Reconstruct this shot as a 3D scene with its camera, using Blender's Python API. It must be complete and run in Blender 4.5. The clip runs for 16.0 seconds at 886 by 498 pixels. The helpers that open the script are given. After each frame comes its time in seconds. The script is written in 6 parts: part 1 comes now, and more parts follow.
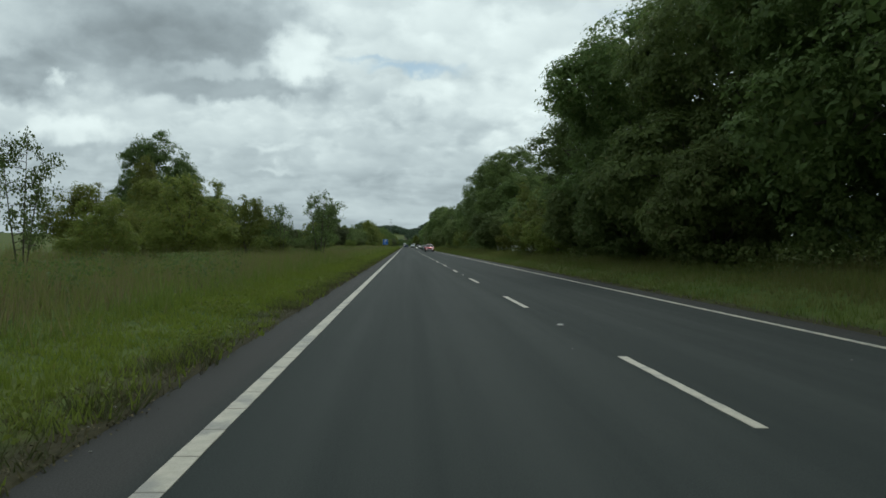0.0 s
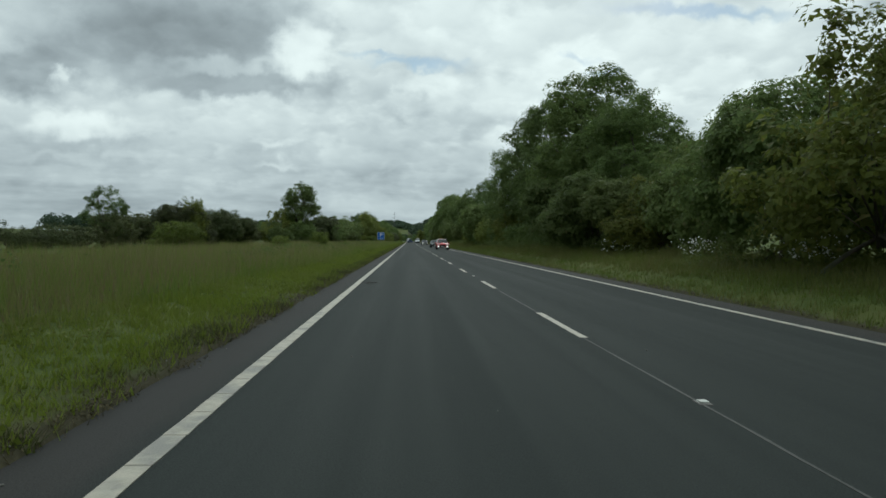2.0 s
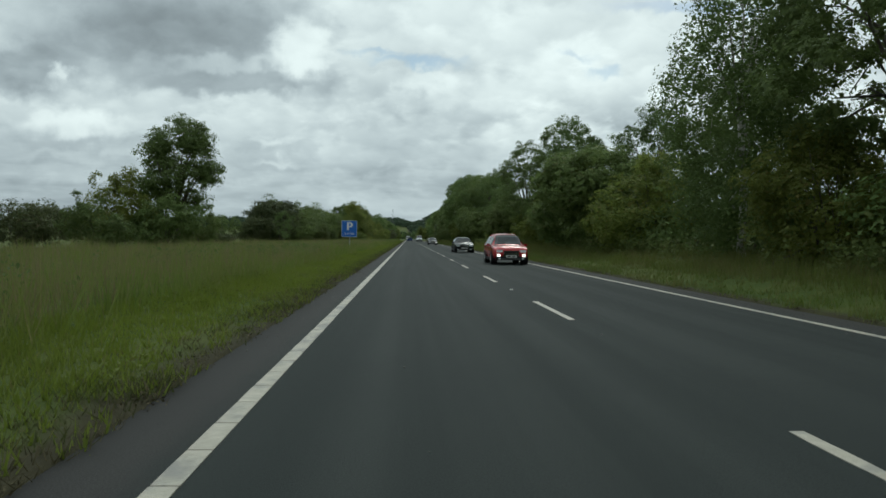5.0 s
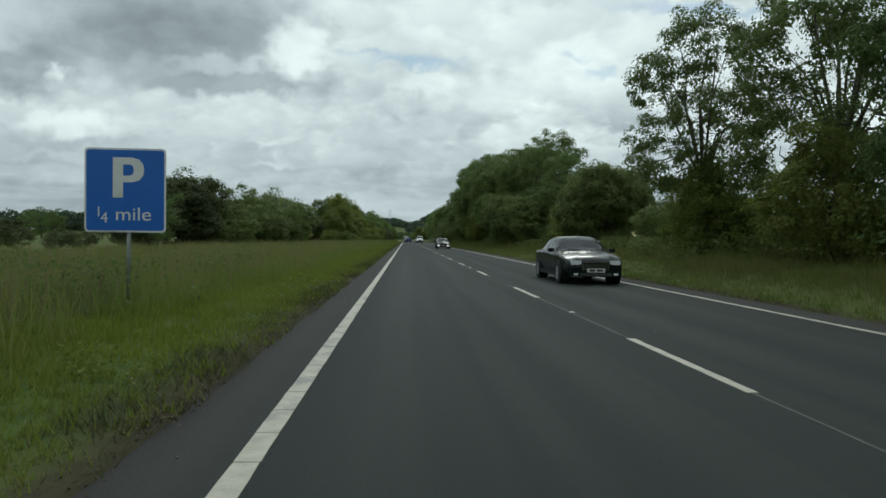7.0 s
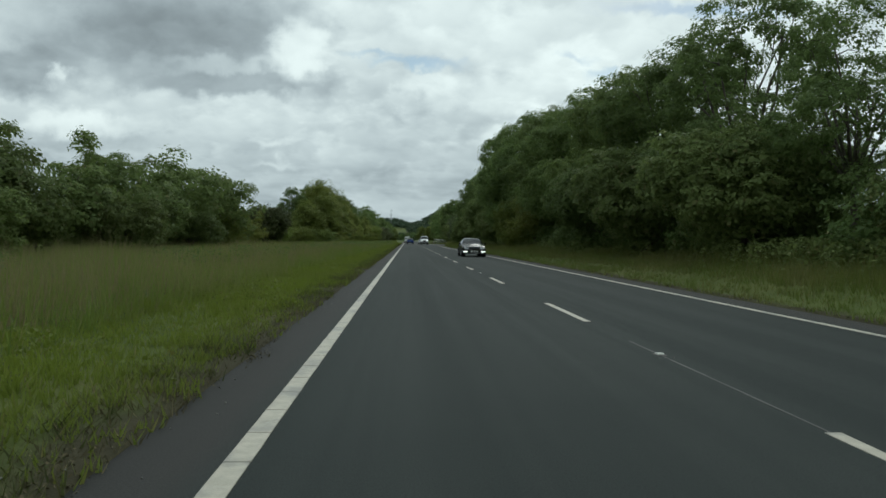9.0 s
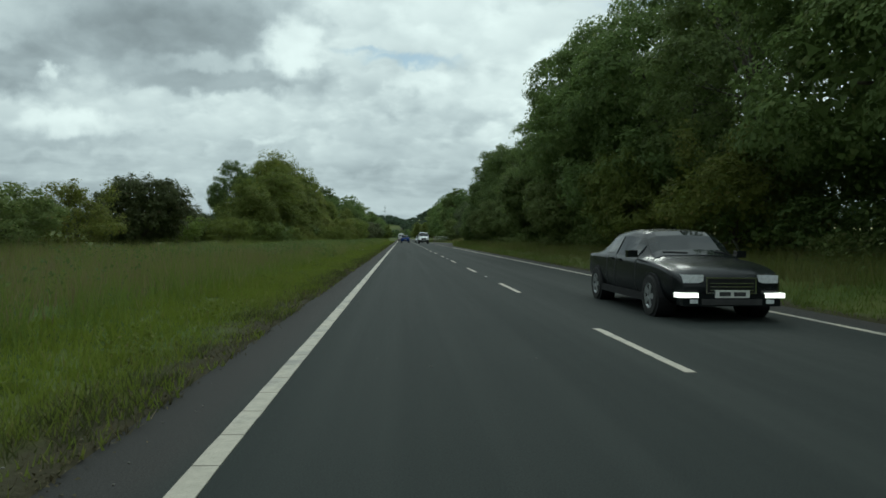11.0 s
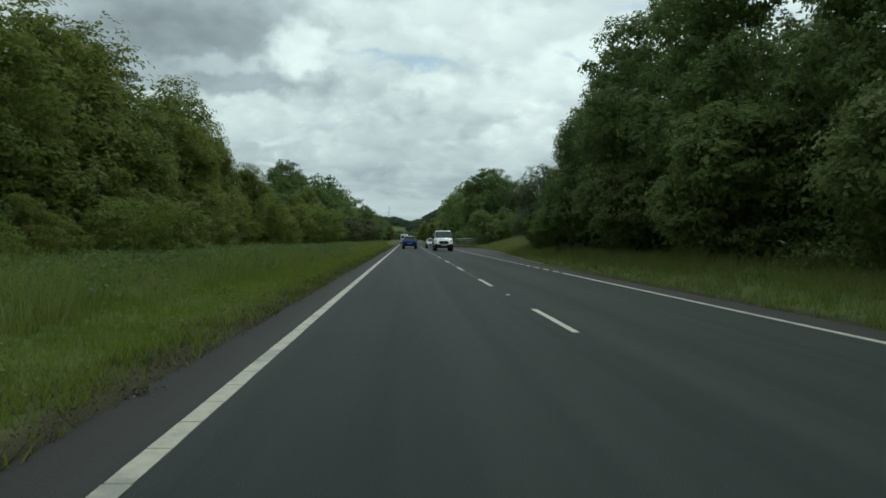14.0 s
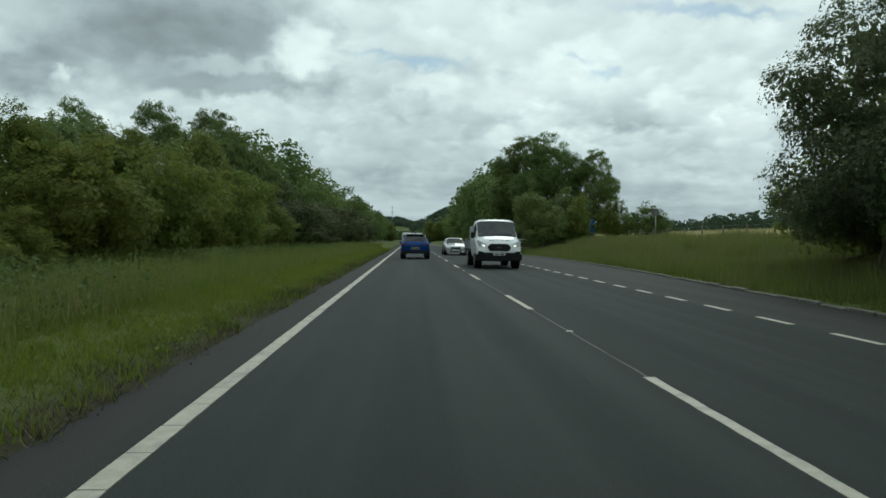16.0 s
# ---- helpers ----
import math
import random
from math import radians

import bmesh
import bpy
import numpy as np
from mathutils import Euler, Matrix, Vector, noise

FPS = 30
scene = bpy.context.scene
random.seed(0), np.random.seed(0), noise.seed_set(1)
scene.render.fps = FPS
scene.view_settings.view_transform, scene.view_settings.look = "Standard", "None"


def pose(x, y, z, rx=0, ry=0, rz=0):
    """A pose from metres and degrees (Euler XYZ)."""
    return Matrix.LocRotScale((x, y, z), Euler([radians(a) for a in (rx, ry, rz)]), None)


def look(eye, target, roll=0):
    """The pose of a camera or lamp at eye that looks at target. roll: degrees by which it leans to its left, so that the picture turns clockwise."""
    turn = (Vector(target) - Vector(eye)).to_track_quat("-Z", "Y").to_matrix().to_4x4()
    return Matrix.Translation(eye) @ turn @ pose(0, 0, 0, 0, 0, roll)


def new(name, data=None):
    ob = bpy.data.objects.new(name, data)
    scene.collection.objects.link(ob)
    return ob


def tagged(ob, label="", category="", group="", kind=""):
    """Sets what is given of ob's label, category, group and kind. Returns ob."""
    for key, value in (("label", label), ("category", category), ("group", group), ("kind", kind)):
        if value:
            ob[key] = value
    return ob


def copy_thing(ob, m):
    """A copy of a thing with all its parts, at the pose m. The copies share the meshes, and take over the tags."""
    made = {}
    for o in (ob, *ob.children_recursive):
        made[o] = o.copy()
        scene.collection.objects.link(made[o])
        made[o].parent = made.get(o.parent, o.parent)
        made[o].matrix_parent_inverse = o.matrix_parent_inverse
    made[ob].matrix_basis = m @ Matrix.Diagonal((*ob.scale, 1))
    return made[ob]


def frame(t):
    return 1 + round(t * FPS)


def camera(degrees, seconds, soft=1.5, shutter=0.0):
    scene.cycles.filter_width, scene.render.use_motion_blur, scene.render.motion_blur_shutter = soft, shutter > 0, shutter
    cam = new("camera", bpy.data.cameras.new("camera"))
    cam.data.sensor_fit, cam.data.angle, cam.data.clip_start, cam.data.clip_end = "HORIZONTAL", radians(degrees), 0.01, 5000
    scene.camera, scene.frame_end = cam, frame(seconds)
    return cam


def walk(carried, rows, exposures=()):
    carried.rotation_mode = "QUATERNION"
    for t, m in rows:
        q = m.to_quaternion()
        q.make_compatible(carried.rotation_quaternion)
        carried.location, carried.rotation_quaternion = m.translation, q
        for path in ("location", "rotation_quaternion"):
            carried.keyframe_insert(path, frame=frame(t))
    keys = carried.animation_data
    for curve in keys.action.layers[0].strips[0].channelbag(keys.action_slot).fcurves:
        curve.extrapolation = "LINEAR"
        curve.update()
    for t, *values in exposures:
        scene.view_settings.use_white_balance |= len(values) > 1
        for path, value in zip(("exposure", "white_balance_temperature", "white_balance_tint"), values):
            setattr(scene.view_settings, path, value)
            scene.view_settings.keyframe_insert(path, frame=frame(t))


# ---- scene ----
from math import pi, sin, cos, exp

# ---------------------------------------------------------------- camera
cam = camera(66.5, 16.0, soft=1.6, shutter=0.0)
PATH = (
    (0.0, -2.463, 4.494, 1.225, -3.20, -0.27, -0.79),
    (0.5, -2.409, 14.698, 1.225, -3.13, -0.60, -0.57),
    (1.0, -2.377, 25.465, 1.225, -3.09, -1.09, -0.80),
    (1.5, -2.308, 35.080, 1.225, -3.14, -0.83, -0.60),
    (2.0, -2.258, 45.418, 1.225, -2.87, -0.69, -0.69),
    (2.5, -2.251, 55.626, 1.225, -2.84, -0.91, -0.58),
    (3.0, -2.239, 65.956, 1.225, -2.99, -1.04, -0.39),
    (3.5, -2.263, 76.135, 1.225, -2.84, -0.86, -0.65),
    (4.0, -2.346, 86.286, 1.225, -2.83, -0.90, -0.49),
    (6.5, -2.773, 137.549, 1.225, -3.15, -0.83, -0.77),
    (7.0, -2.842, 147.655, 1.225, -3.18, -0.81, -0.61),
    (7.5, -2.818, 157.673, 1.225, -2.96, -0.48, -0.44),
    (8.0, -2.783, 168.021, 1.225, -3.16, -0.81, -0.51),
    (8.5, -2.795, 177.880, 1.225, -3.14, -0.98, -0.60),
    (9.0, -2.782, 187.761, 1.225, -3.06, -0.75, -0.71),
    (11.5, -2.601, 237.520, 1.225, -3.58, -1.00, -0.42),
    (12.0, -2.531, 246.954, 1.225, -3.22, -0.69, -0.48),
    (12.5, -2.501, 257.113, 1.225, -3.45, -0.60, -0.50),
    (13.0, -2.442, 267.130, 1.225, -3.09, -0.72, -0.69),
    (13.5, -2.358, 277.492, 1.225, -3.53, -0.69, -0.94),
    (14.0, -2.285, 288.085, 1.225, -3.12, -0.80, -0.62),
    (14.5, -2.221, 299.158, 1.225, -2.92, -0.79, -0.61),
    (15.0, -2.232, 309.478, 1.225, -3.12, -1.15, -0.39),
    (15.5, -2.195, 319.844, 1.225, -3.02, -1.07, -0.27),
    (16.0, -2.179, 329.984, 1.225, -2.80, -0.77, -0.69),
)
walk(cam, [(t, pose(x, y, z, 90 + pitch, roll, yaw)) for t, x, y, z, yaw, pitch, roll in PATH], [(0.0, 0.0, 6170, -2), (9.0, 0.0, 6170, -2), (11.5, 0.0, 6100, -7), (16.0, 0.0, 6100, -6)])

# ---------------------------------------------------------------- world and sun
world = bpy.data.worlds.new("overcast_sky")
scene.world = world
world.use_nodes = True
SUN_EL, SUN_AZ = radians(38), radians(12)


class Graph:
    """Short hand for building node trees."""

    def __init__(self, tree):
        self.tree, self.nodes, self.links = tree, tree.nodes, tree.links

    def put(self, socket, value):
        if isinstance(value, bpy.types.NodeSocket):
            self.links.new(value, socket)
        elif value is not None:
            socket.default_value = value

    def math(self, op, a, b=None, c=None, clamp=False):
        n = self.nodes.new("ShaderNodeMath")
        n.operation, n.use_clamp = op, clamp
        for i, v in enumerate((a, b, c)):
            self.put(n.inputs[i], v)
        return n.outputs[0]

    def noise(self, vector, scale, detail=4.0, rough=0.55, distort=0.0):
        n = self.nodes.new("ShaderNodeTexNoise")
        self.put(n.inputs["Vector"], vector)
        n.inputs["Scale"].default_value, n.inputs["Detail"].default_value = scale, detail
        n.inputs["Roughness"].default_value, n.inputs["Distortion"].default_value = rough, distort
        return n.outputs["Fac"]

    def ramp(self, fac, a, b, lo=0.0, hi=1.0, smooth=True):
        n = self.nodes.new("ShaderNodeMapRange")
        n.interpolation_type = "SMOOTHSTEP" if smooth else "LINEAR"
        self.put(n.inputs["Value"], fac)
        for key, v in (("From Min", a), ("From Max", b), ("To Min", lo), ("To Max", hi)):
            self.put(n.inputs[key], v)
        return n.outputs[0]

    def mix(self, fac, a, b):
        n = self.nodes.new("ShaderNodeMix")
        n.data_type = "RGBA"
        self.put(n.inputs[0], fac)
        for sock, v in ((n.inputs[6], a), (n.inputs[7], b)):
            self.put(sock, (*v, 1) if isinstance(v, tuple) and len(v) == 3 else v)
        return n.outputs[2]

    def xyz(self, vector):
        n = self.nodes.new("ShaderNodeSeparateXYZ")
        self.put(n.inputs[0], vector)
        return n.outputs

    def vec(self, x, y, z):
        n = self.nodes.new("ShaderNodeCombineXYZ")
        for i, v in enumerate((x, y, z)):
            self.put(n.inputs[i], v)
        return n.outputs[0]


def build_sky():
    """A broken cloud deck, thin blue gaps in it, and the few large clouds that stand ahead of the road."""
    g = Graph(world.node_tree)
    g.nodes.clear()
    out = g.nodes.new("ShaderNodeOutputWorld")
    back = g.nodes.new("ShaderNodeBackground")
    g.links.new(back.outputs[0], out.inputs[0])
    sky = g.nodes.new("ShaderNodeTexSky")
    sky.sky_type, sky.sun_disc = "NISHITA", False
    sky.sun_elevation, sky.sun_rotation = SUN_EL, SUN_AZ
    coord = g.nodes.new("ShaderNodeTexCoord").outputs["Generated"]
    x, y, z = g.xyz(coord)
    up = g.math("MAXIMUM", z, 0.0)
    lift = g.math("ADD", up, 0.42)
    px, py = g.math("DIVIDE", x, lift), g.math("DIVIDE", y, lift)
    deck = g.vec(px, py, 3.7)
    fwd = g.math("MAXIMUM", y, 0.05)
    u, v = g.math("DIVIDE", x, fwd), g.math("DIVIDE", z, fwd)
    # billows: noise folds the coordinates, rounded cells give the heaped tops
    mid = g.noise(deck, 5.0, 6, 0.52, 0.2)
    fine = g.noise(deck, 17.0, 6, 0.5, 0.2)
    big = g.noise(deck, 1.0, 3, 0.5)

    def shifted(amount_mid, amount_fine):
        a = g.math("MULTIPLY", g.math("SUBTRACT", mid, 0.5), amount_mid)
        b = g.math("MULTIPLY", g.math("SUBTRACT", fine, 0.5), amount_fine)
        return g.vec(g.math("ADD", px, a), g.math("ADD", py, b), 1.9)

    def cells(vector, scale, smooth):
        n = g.nodes.new("ShaderNodeTexVoronoi")
        n.feature = "SMOOTH_F1"
        g.put(n.inputs["Vector"], vector)
        n.inputs["Scale"].default_value, n.inputs["Smoothness"].default_value = scale, smooth
        return n.outputs["Distance"]

    heap = cells(shifted(0.4, 0.25), 7.0, 0.7)
    puff = cells(shifted(0.2, 0.15), 19.0, 0.6)

    def around(value, middle, gain):
        return g.math("MULTIPLY", g.math("SUBTRACT", value, middle), gain)

    tone = g.math("ADD", 0.600, around(mid, 0.5, 0.58))
    tone = g.math("ADD", tone, around(fine, 0.5, 0.26))
    tone = g.math("ADD", tone, around(big, 0.5, 0.55))
    tone = g.math("SUBTRACT", tone, around(heap, 0.38, 0.30))
    tone = g.math("SUBTRACT", tone, around(puff, 0.36, 0.13))
    # rims of the single clouds: wide folds and small curls
    curl = g.noise(g.vec(u, v, 0.7), 16.0, 5, 0.6)
    curl2 = g.noise(g.vec(v, u, 2.1), 16.0, 5, 0.6)
    knob = cells(g.vec(g.math("ADD", u, around(curl, 0.5, 0.05)), g.math("MULTIPLY", v, 1.5), 0.3), 30.0, 0.4)
    ub = g.math("ADD", u, g.math("ADD", around(curl, 0.5, 0.10), around(knob, 0.4, 0.020)))
    vb = g.math("ADD", v, g.math("ADD", around(curl2, 0.5, 0.055), around(knob, 0.4, 0.022)))

    def cover(u0, v0, su, sv, soft):
        """One inside an oval, nought outside it; soft is the width of the rim."""
        a = g.math("POWER", g.math("DIVIDE", g.math("SUBTRACT", ub, u0), su), 2.0)
        b = g.math("POWER", g.math("DIVIDE", g.math("SUBTRACT", vb, v0), sv), 2.0)
        d = g.math("SQRT", g.math("ADD", a, b))
        return g.ramp(d, 1.0 - soft, 1.0 + soft, 1.0, 0.0)

    grain = g.math("ADD", around(fine, 0.5, 0.45), g.math("ADD", around(mid, 0.5, 0.35), around(puff, 0.4, -0.12)))
    for u0, v0, su, sv, soft, shade, weight in CLOUDS:
        inside = g.math("MULTIPLY", cover(u0, v0, su, sv, soft), weight)
        goal = g.math("ADD", shade, g.math("MULTIPLY", grain, 0.30))
        tone = g.math("ADD", g.math("MULTIPLY", tone, g.math("SUBTRACT", 1.0, inside)), g.math("MULTIPLY", goal, inside))
    lum = g.math("MINIMUM", g.math("MAXIMUM", tone, 0.16), 0.86)
    # paler, flatter and banded towards the horizon
    band = g.noise(g.vec(g.math("MULTIPLY", u, 2.2), g.math("MULTIPLY", v, 15.0), 0.4), 2.0, 5, 0.55)
    low = g.ramp(band, 0.3, 0.7, 0.25, 0.47)
    horizon = g.ramp(up, 0.02, 0.17, 0.82, 0.0)
    lum = g.math("ADD", g.math("MULTIPLY", lum, g.math("SUBTRACT", 1.0, horizon)), g.math("MULTIPLY", low, horizon))
    tint = g.mix(g.ramp(lum, 0.2, 0.8), (0.875, 0.965, 1.050), (0.960, 0.995, 1.000))
    cloud = g.nodes.new("ShaderNodeVectorMath")
    cloud.operation = "SCALE"
    g.links.new(tint, cloud.inputs[0])
    g.links.new(lum, cloud.inputs["Scale"])
    clear = g.nodes.new("ShaderNodeVectorMath")
    clear.operation = "SCALE"
    blue = g.nodes.new("ShaderNodeHueSaturation")
    blue.inputs["Saturation"].default_value = 1.9
    blue.inputs["Hue"].default_value = 0.485
    g.links.new(sky.outputs[0], blue.inputs["Color"])
    g.links.new(blue.outputs[0], clear.inputs[0])
    clear.inputs["Scale"].default_value = 0.052
    hole = g.math("MULTIPLY", 0.0, 0.0)
    for u0, v0, su, sv, amount in GAPS:
        hole = g.math("MAXIMUM", hole, g.math("MULTIPLY", cover(u0, v0, su, sv, 0.75), amount))
    wisps = g.noise(g.vec(px, g.math("MULTIPLY", py, 2.2), 9.1), 1.3, 5, 0.6)
    hole = g.math("MAXIMUM", hole, g.math("MULTIPLY", g.ramp(wisps, 0.62, 0.85, 0.0, 0.7), g.ramp(up, 0.25, 0.40)))
    both = g.mix(hole, cloud.outputs[0], clear.outputs[0])
    # the deck glows where the hidden sun stands behind it
    way = g.nodes.new("ShaderNodeVectorMath")
    way.operation = "DOT_PRODUCT"
    g.links.new(coord, way.inputs[0])
    way.inputs[1].default_value = (sin(SUN_AZ) * cos(SUN_EL), cos(SUN_AZ) * cos(SUN_EL), sin(SUN_EL))
    glow = g.ramp(way.outputs["Value"], -0.3, 0.95, 1.04, 1.26)
    # an overcast sky is brightest overhead
    glow = g.math("MULTIPLY", glow, g.ramp(up, 0.38, 1.0, 1.0, 1.46))
    lit = g.nodes.new("ShaderNodeVectorMath")
    lit.operation = "SCALE"
    g.links.new(both, lit.inputs[0])
    g.links.new(glow, lit.inputs["Scale"])
    both = lit.outputs[0]
    # below the horizon: dim land
    both = g.mix(g.ramp(z, -0.02, 0.0), (0.05, 0.06, 0.04), both)
    g.links.new(both, back.inputs["Color"])
    back.inputs["Strength"].default_value = SKY_STRENGTH


# clouds ahead: slope to the side, slope upward, half widths, rim, shade, weight
CLOUDS = (
    (0.24, 0.31, 0.34, 0.10, 0.6, 0.72, 0.55), (-0.36, 0.17, 0.26, 0.045, 0.6, 0.58, 0.6), (-0.48, 0.125, 0.20, 0.060, 0.8, 0.46, 0.45), (0.02, 0.145, 0.20, 0.06, 0.7, 0.50, 0.45), (0.10, 0.215, 0.10, 0.022, 0.5, 0.68, 0.5),
    (-0.255, 0.280, 0.134, 0.062, 0.16, 0.76, 0.85), (-0.375, 0.312, 0.205, 0.095, 0.34, 0.36, 0.90), (-0.335, 0.304, 0.150, 0.042, 0.7, 0.24, 0.75),
    (-0.255, 0.230, 0.140, 0.020, 0.40, 0.33, 0.85), (-0.250, 0.256, 0.080, 0.010, 0.8, 0.52, 0.60), (-0.156, 0.280, 0.040, 0.044, 0.55, 0.78, 0.70),
    (-0.555, 0.240, 0.085, 0.036, 0.5, 0.25, 0.75), (-0.535, 0.322, 0.055, 0.030, 0.8, 0.52, 0.65), (-0.487, 0.231, 0.014, 0.011, 0.8, 0.70, 0.75),
    (-0.475, 0.164, 0.075, 0.014, 0.7, 0.80, 0.7), (-0.200, 0.121, 0.055, 0.026, 0.45, 0.46, 0.65), (-0.190, 0.143, 0.028, 0.006, 0.8, 0.70, 0.65), (-0.186, 0.110, 0.028, 0.007, 0.8, 0.74, 0.7),
    (-0.205, 0.100, 0.070, 0.006, 0.7, 0.42, 0.6), (0.045, 0.238, 0.035, 0.018, 0.7, 0.78, 0.6), (0.0, 0.130, 0.060, 0.016, 0.7, 0.45, 0.6), (0.13, 0.110, 0.06, 0.012, 0.7, 0.62, 0.55),
    (-0.465, 0.136, 0.110, 0.008, 0.8, 0.38, 0.6), (-0.590, 0.106, 0.070, 0.011, 0.8, 0.34, 0.6), (-0.450, 0.088, 0.120, 0.006, 0.8, 0.42, 0.5), (-0.470, 0.116, 0.090, 0.007, 0.8, 0.62, 0.5), (-0.08, 0.155, 0.040, 0.014, 0.6, 0.42, 0.5),
)
# blue gaps: slope to the side, slope upward, half widths, amount
GAPS = ((0.015, 0.264, 0.055, 0.009, 0.75), (0.255, 0.276, 0.022, 0.006, 0.5), (0.290, 0.250, 0.022, 0.010, 0.6), (0.43, 0.350, 0.11, 0.010, 0.75), (-0.045, 0.275, 0.03, 0.006, 0.5))
SKY_STRENGTH = 1.0
build_sky()

sun = new("sun", bpy.data.lights.new("sun", "SUN"))
sun.data.energy, sun.data.angle, sun.data.color = 0.55, radians(14), (1.0, 0.96, 0.90)
sun.matrix_world = look((0, 0, 60), (-sin(SUN_AZ) * cos(SUN_EL) * 60, -cos(SUN_AZ) * cos(SUN_EL) * 60, 60 - sin(SUN_EL) * 60))
scene.view_settings.exposure = 0.0

# ---------------------------------------------------------------- materials


def surface(name, c1, c2, scale=4.0, rough=0.7, metal=0.0, bump=0.0, bump_scale=60.0, c3=None, fine=0.0, spread=0.0, spec=0.5, coat=0.0):
    """Two or three colours mixed by noise at two scales, with grain and relief. spread: variation from piece to piece."""
    m = bpy.data.materials.new(name)
    m.use_nodes = True
    g = Graph(m.node_tree)
    b = g.nodes["Principled BSDF"]
    pos = g.nodes.new("ShaderNodeTexCoord").outputs["Object"]
    col = g.mix(g.ramp(g.noise(pos, scale, 5, 0.6), 0.32, 0.68), c1, c2)
    if c3:
        col = g.mix(g.ramp(g.noise(pos, scale * 0.23, 4, 0.6), 0.48, 0.66), col, c3)
    if fine:
        n = g.noise(pos, bump_scale * 2, 2, 0.5)
        k = g.nodes.new("ShaderNodeHueSaturation")
        g.put(k.inputs["Value"], g.ramp(n, 0.3, 0.7, 1 - fine, 1 + fine))
        g.put(k.inputs["Color"], col)
        col = k.outputs[0]
    if spread:
        k = g.nodes.new("ShaderNodeHueSaturation")
        r = g.nodes.new("ShaderNodeObjectInfo").outputs["Random"]
        g.put(k.inputs["Value"], g.ramp(r, 0, 1, 1 - spread, 1 + spread, False))
        g.put(k.inputs["Color"], col)
        col = k.outputs[0]
    g.put(b.inputs["Base Color"], col)
    b.inputs["Roughness"].default_value, b.inputs["Metallic"].default_value = rough, metal
    b.inputs["Specular IOR Level"].default_value = spec
    b.inputs["Coat Weight"].default_value = coat
    b.inputs["Coat Roughness"].default_value = 0.08
    if bump:
        n = g.nodes.new("ShaderNodeBump")
        n.inputs["Strength"].default_value, n.inputs["Distance"].default_value = bump, 0.01
        g.put(n.inputs["Height"], g.noise(pos, bump_scale, 4, 0.6))
        g.put(b.inputs["Normal"], n.outputs[0])
    return m


def leafy(name, dark, light, dry, amount=0.10, through_light=0.40, rough=0.58, stand=None):
    """Leaves or blades: each island has its own tone, each plant its own shift, light passes partly through; stand: the tone of other growth in patches."""
    m = bpy.data.materials.new(name)
    m.use_nodes = True
    g = Graph(m.node_tree)
    b = g.nodes["Principled BSDF"]
    r = g.nodes.new("ShaderNodeNewGeometry").outputs["Random Per Island"]
    o = g.nodes.new("ShaderNodeObjectInfo").outputs["Random"]
    pos = g.nodes.new("ShaderNodeTexCoord").outputs["Object"]
    col = g.mix(r, dark, light)
    col = g.mix(g.ramp(g.noise(pos, 0.45, 3, 0.6), 0.35, 0.7, 0.0, 0.6), col, light)
    if stand:
        col = g.mix(g.ramp(g.noise(g.vec(*[g.math("MULTIPLY", c, q) for c, q in zip(g.xyz(pos), (1.0, 0.45, 0.0))]), 0.55, 4, 0.6), 0.42, 0.60, 0.0, 0.8), col, stand)
    col = g.mix(g.ramp(g.math("FRACT", g.math("MULTIPLY", r, 7.31)), 1 - amount, 1.0, 0.0, 0.9), col, dry)
    col = g.mix(g.ramp(g.noise(pos, 7.0, 2, 0.6), 0.35, 0.65, 0.0, 0.55), col, dark)
    k = g.nodes.new("ShaderNodeHueSaturation")
    g.put(k.inputs["Hue"], g.ramp(o, 0, 1, 0.487, 0.508, False))
    g.put(k.inputs["Value"], g.ramp(g.math("FRACT", g.math("MULTIPLY", o, 5.7)), 0, 1, 0.82, 1.18, False))
    g.put(k.inputs["Color"], col)
    col = k.outputs[0]
    g.put(b.inputs["Base Color"], col)
    b.inputs["Roughness"].default_value = rough
    b.inputs["Specular IOR Level"].default_value = 0.18
    t = g.nodes.new("ShaderNodeBsdfTranslucent")
    g.put(t.inputs["Color"], col)
    mix = g.nodes.new("ShaderNodeMixShader")
    mix.inputs[0].default_value = through_light
    out = g.nodes["Material Output"]
    g.links.new(b.outputs[0], mix.inputs[1])
    g.links.new(t.outputs[0], mix.inputs[2])
    g.links.new(mix.outputs[0], out.inputs[0])
    return m


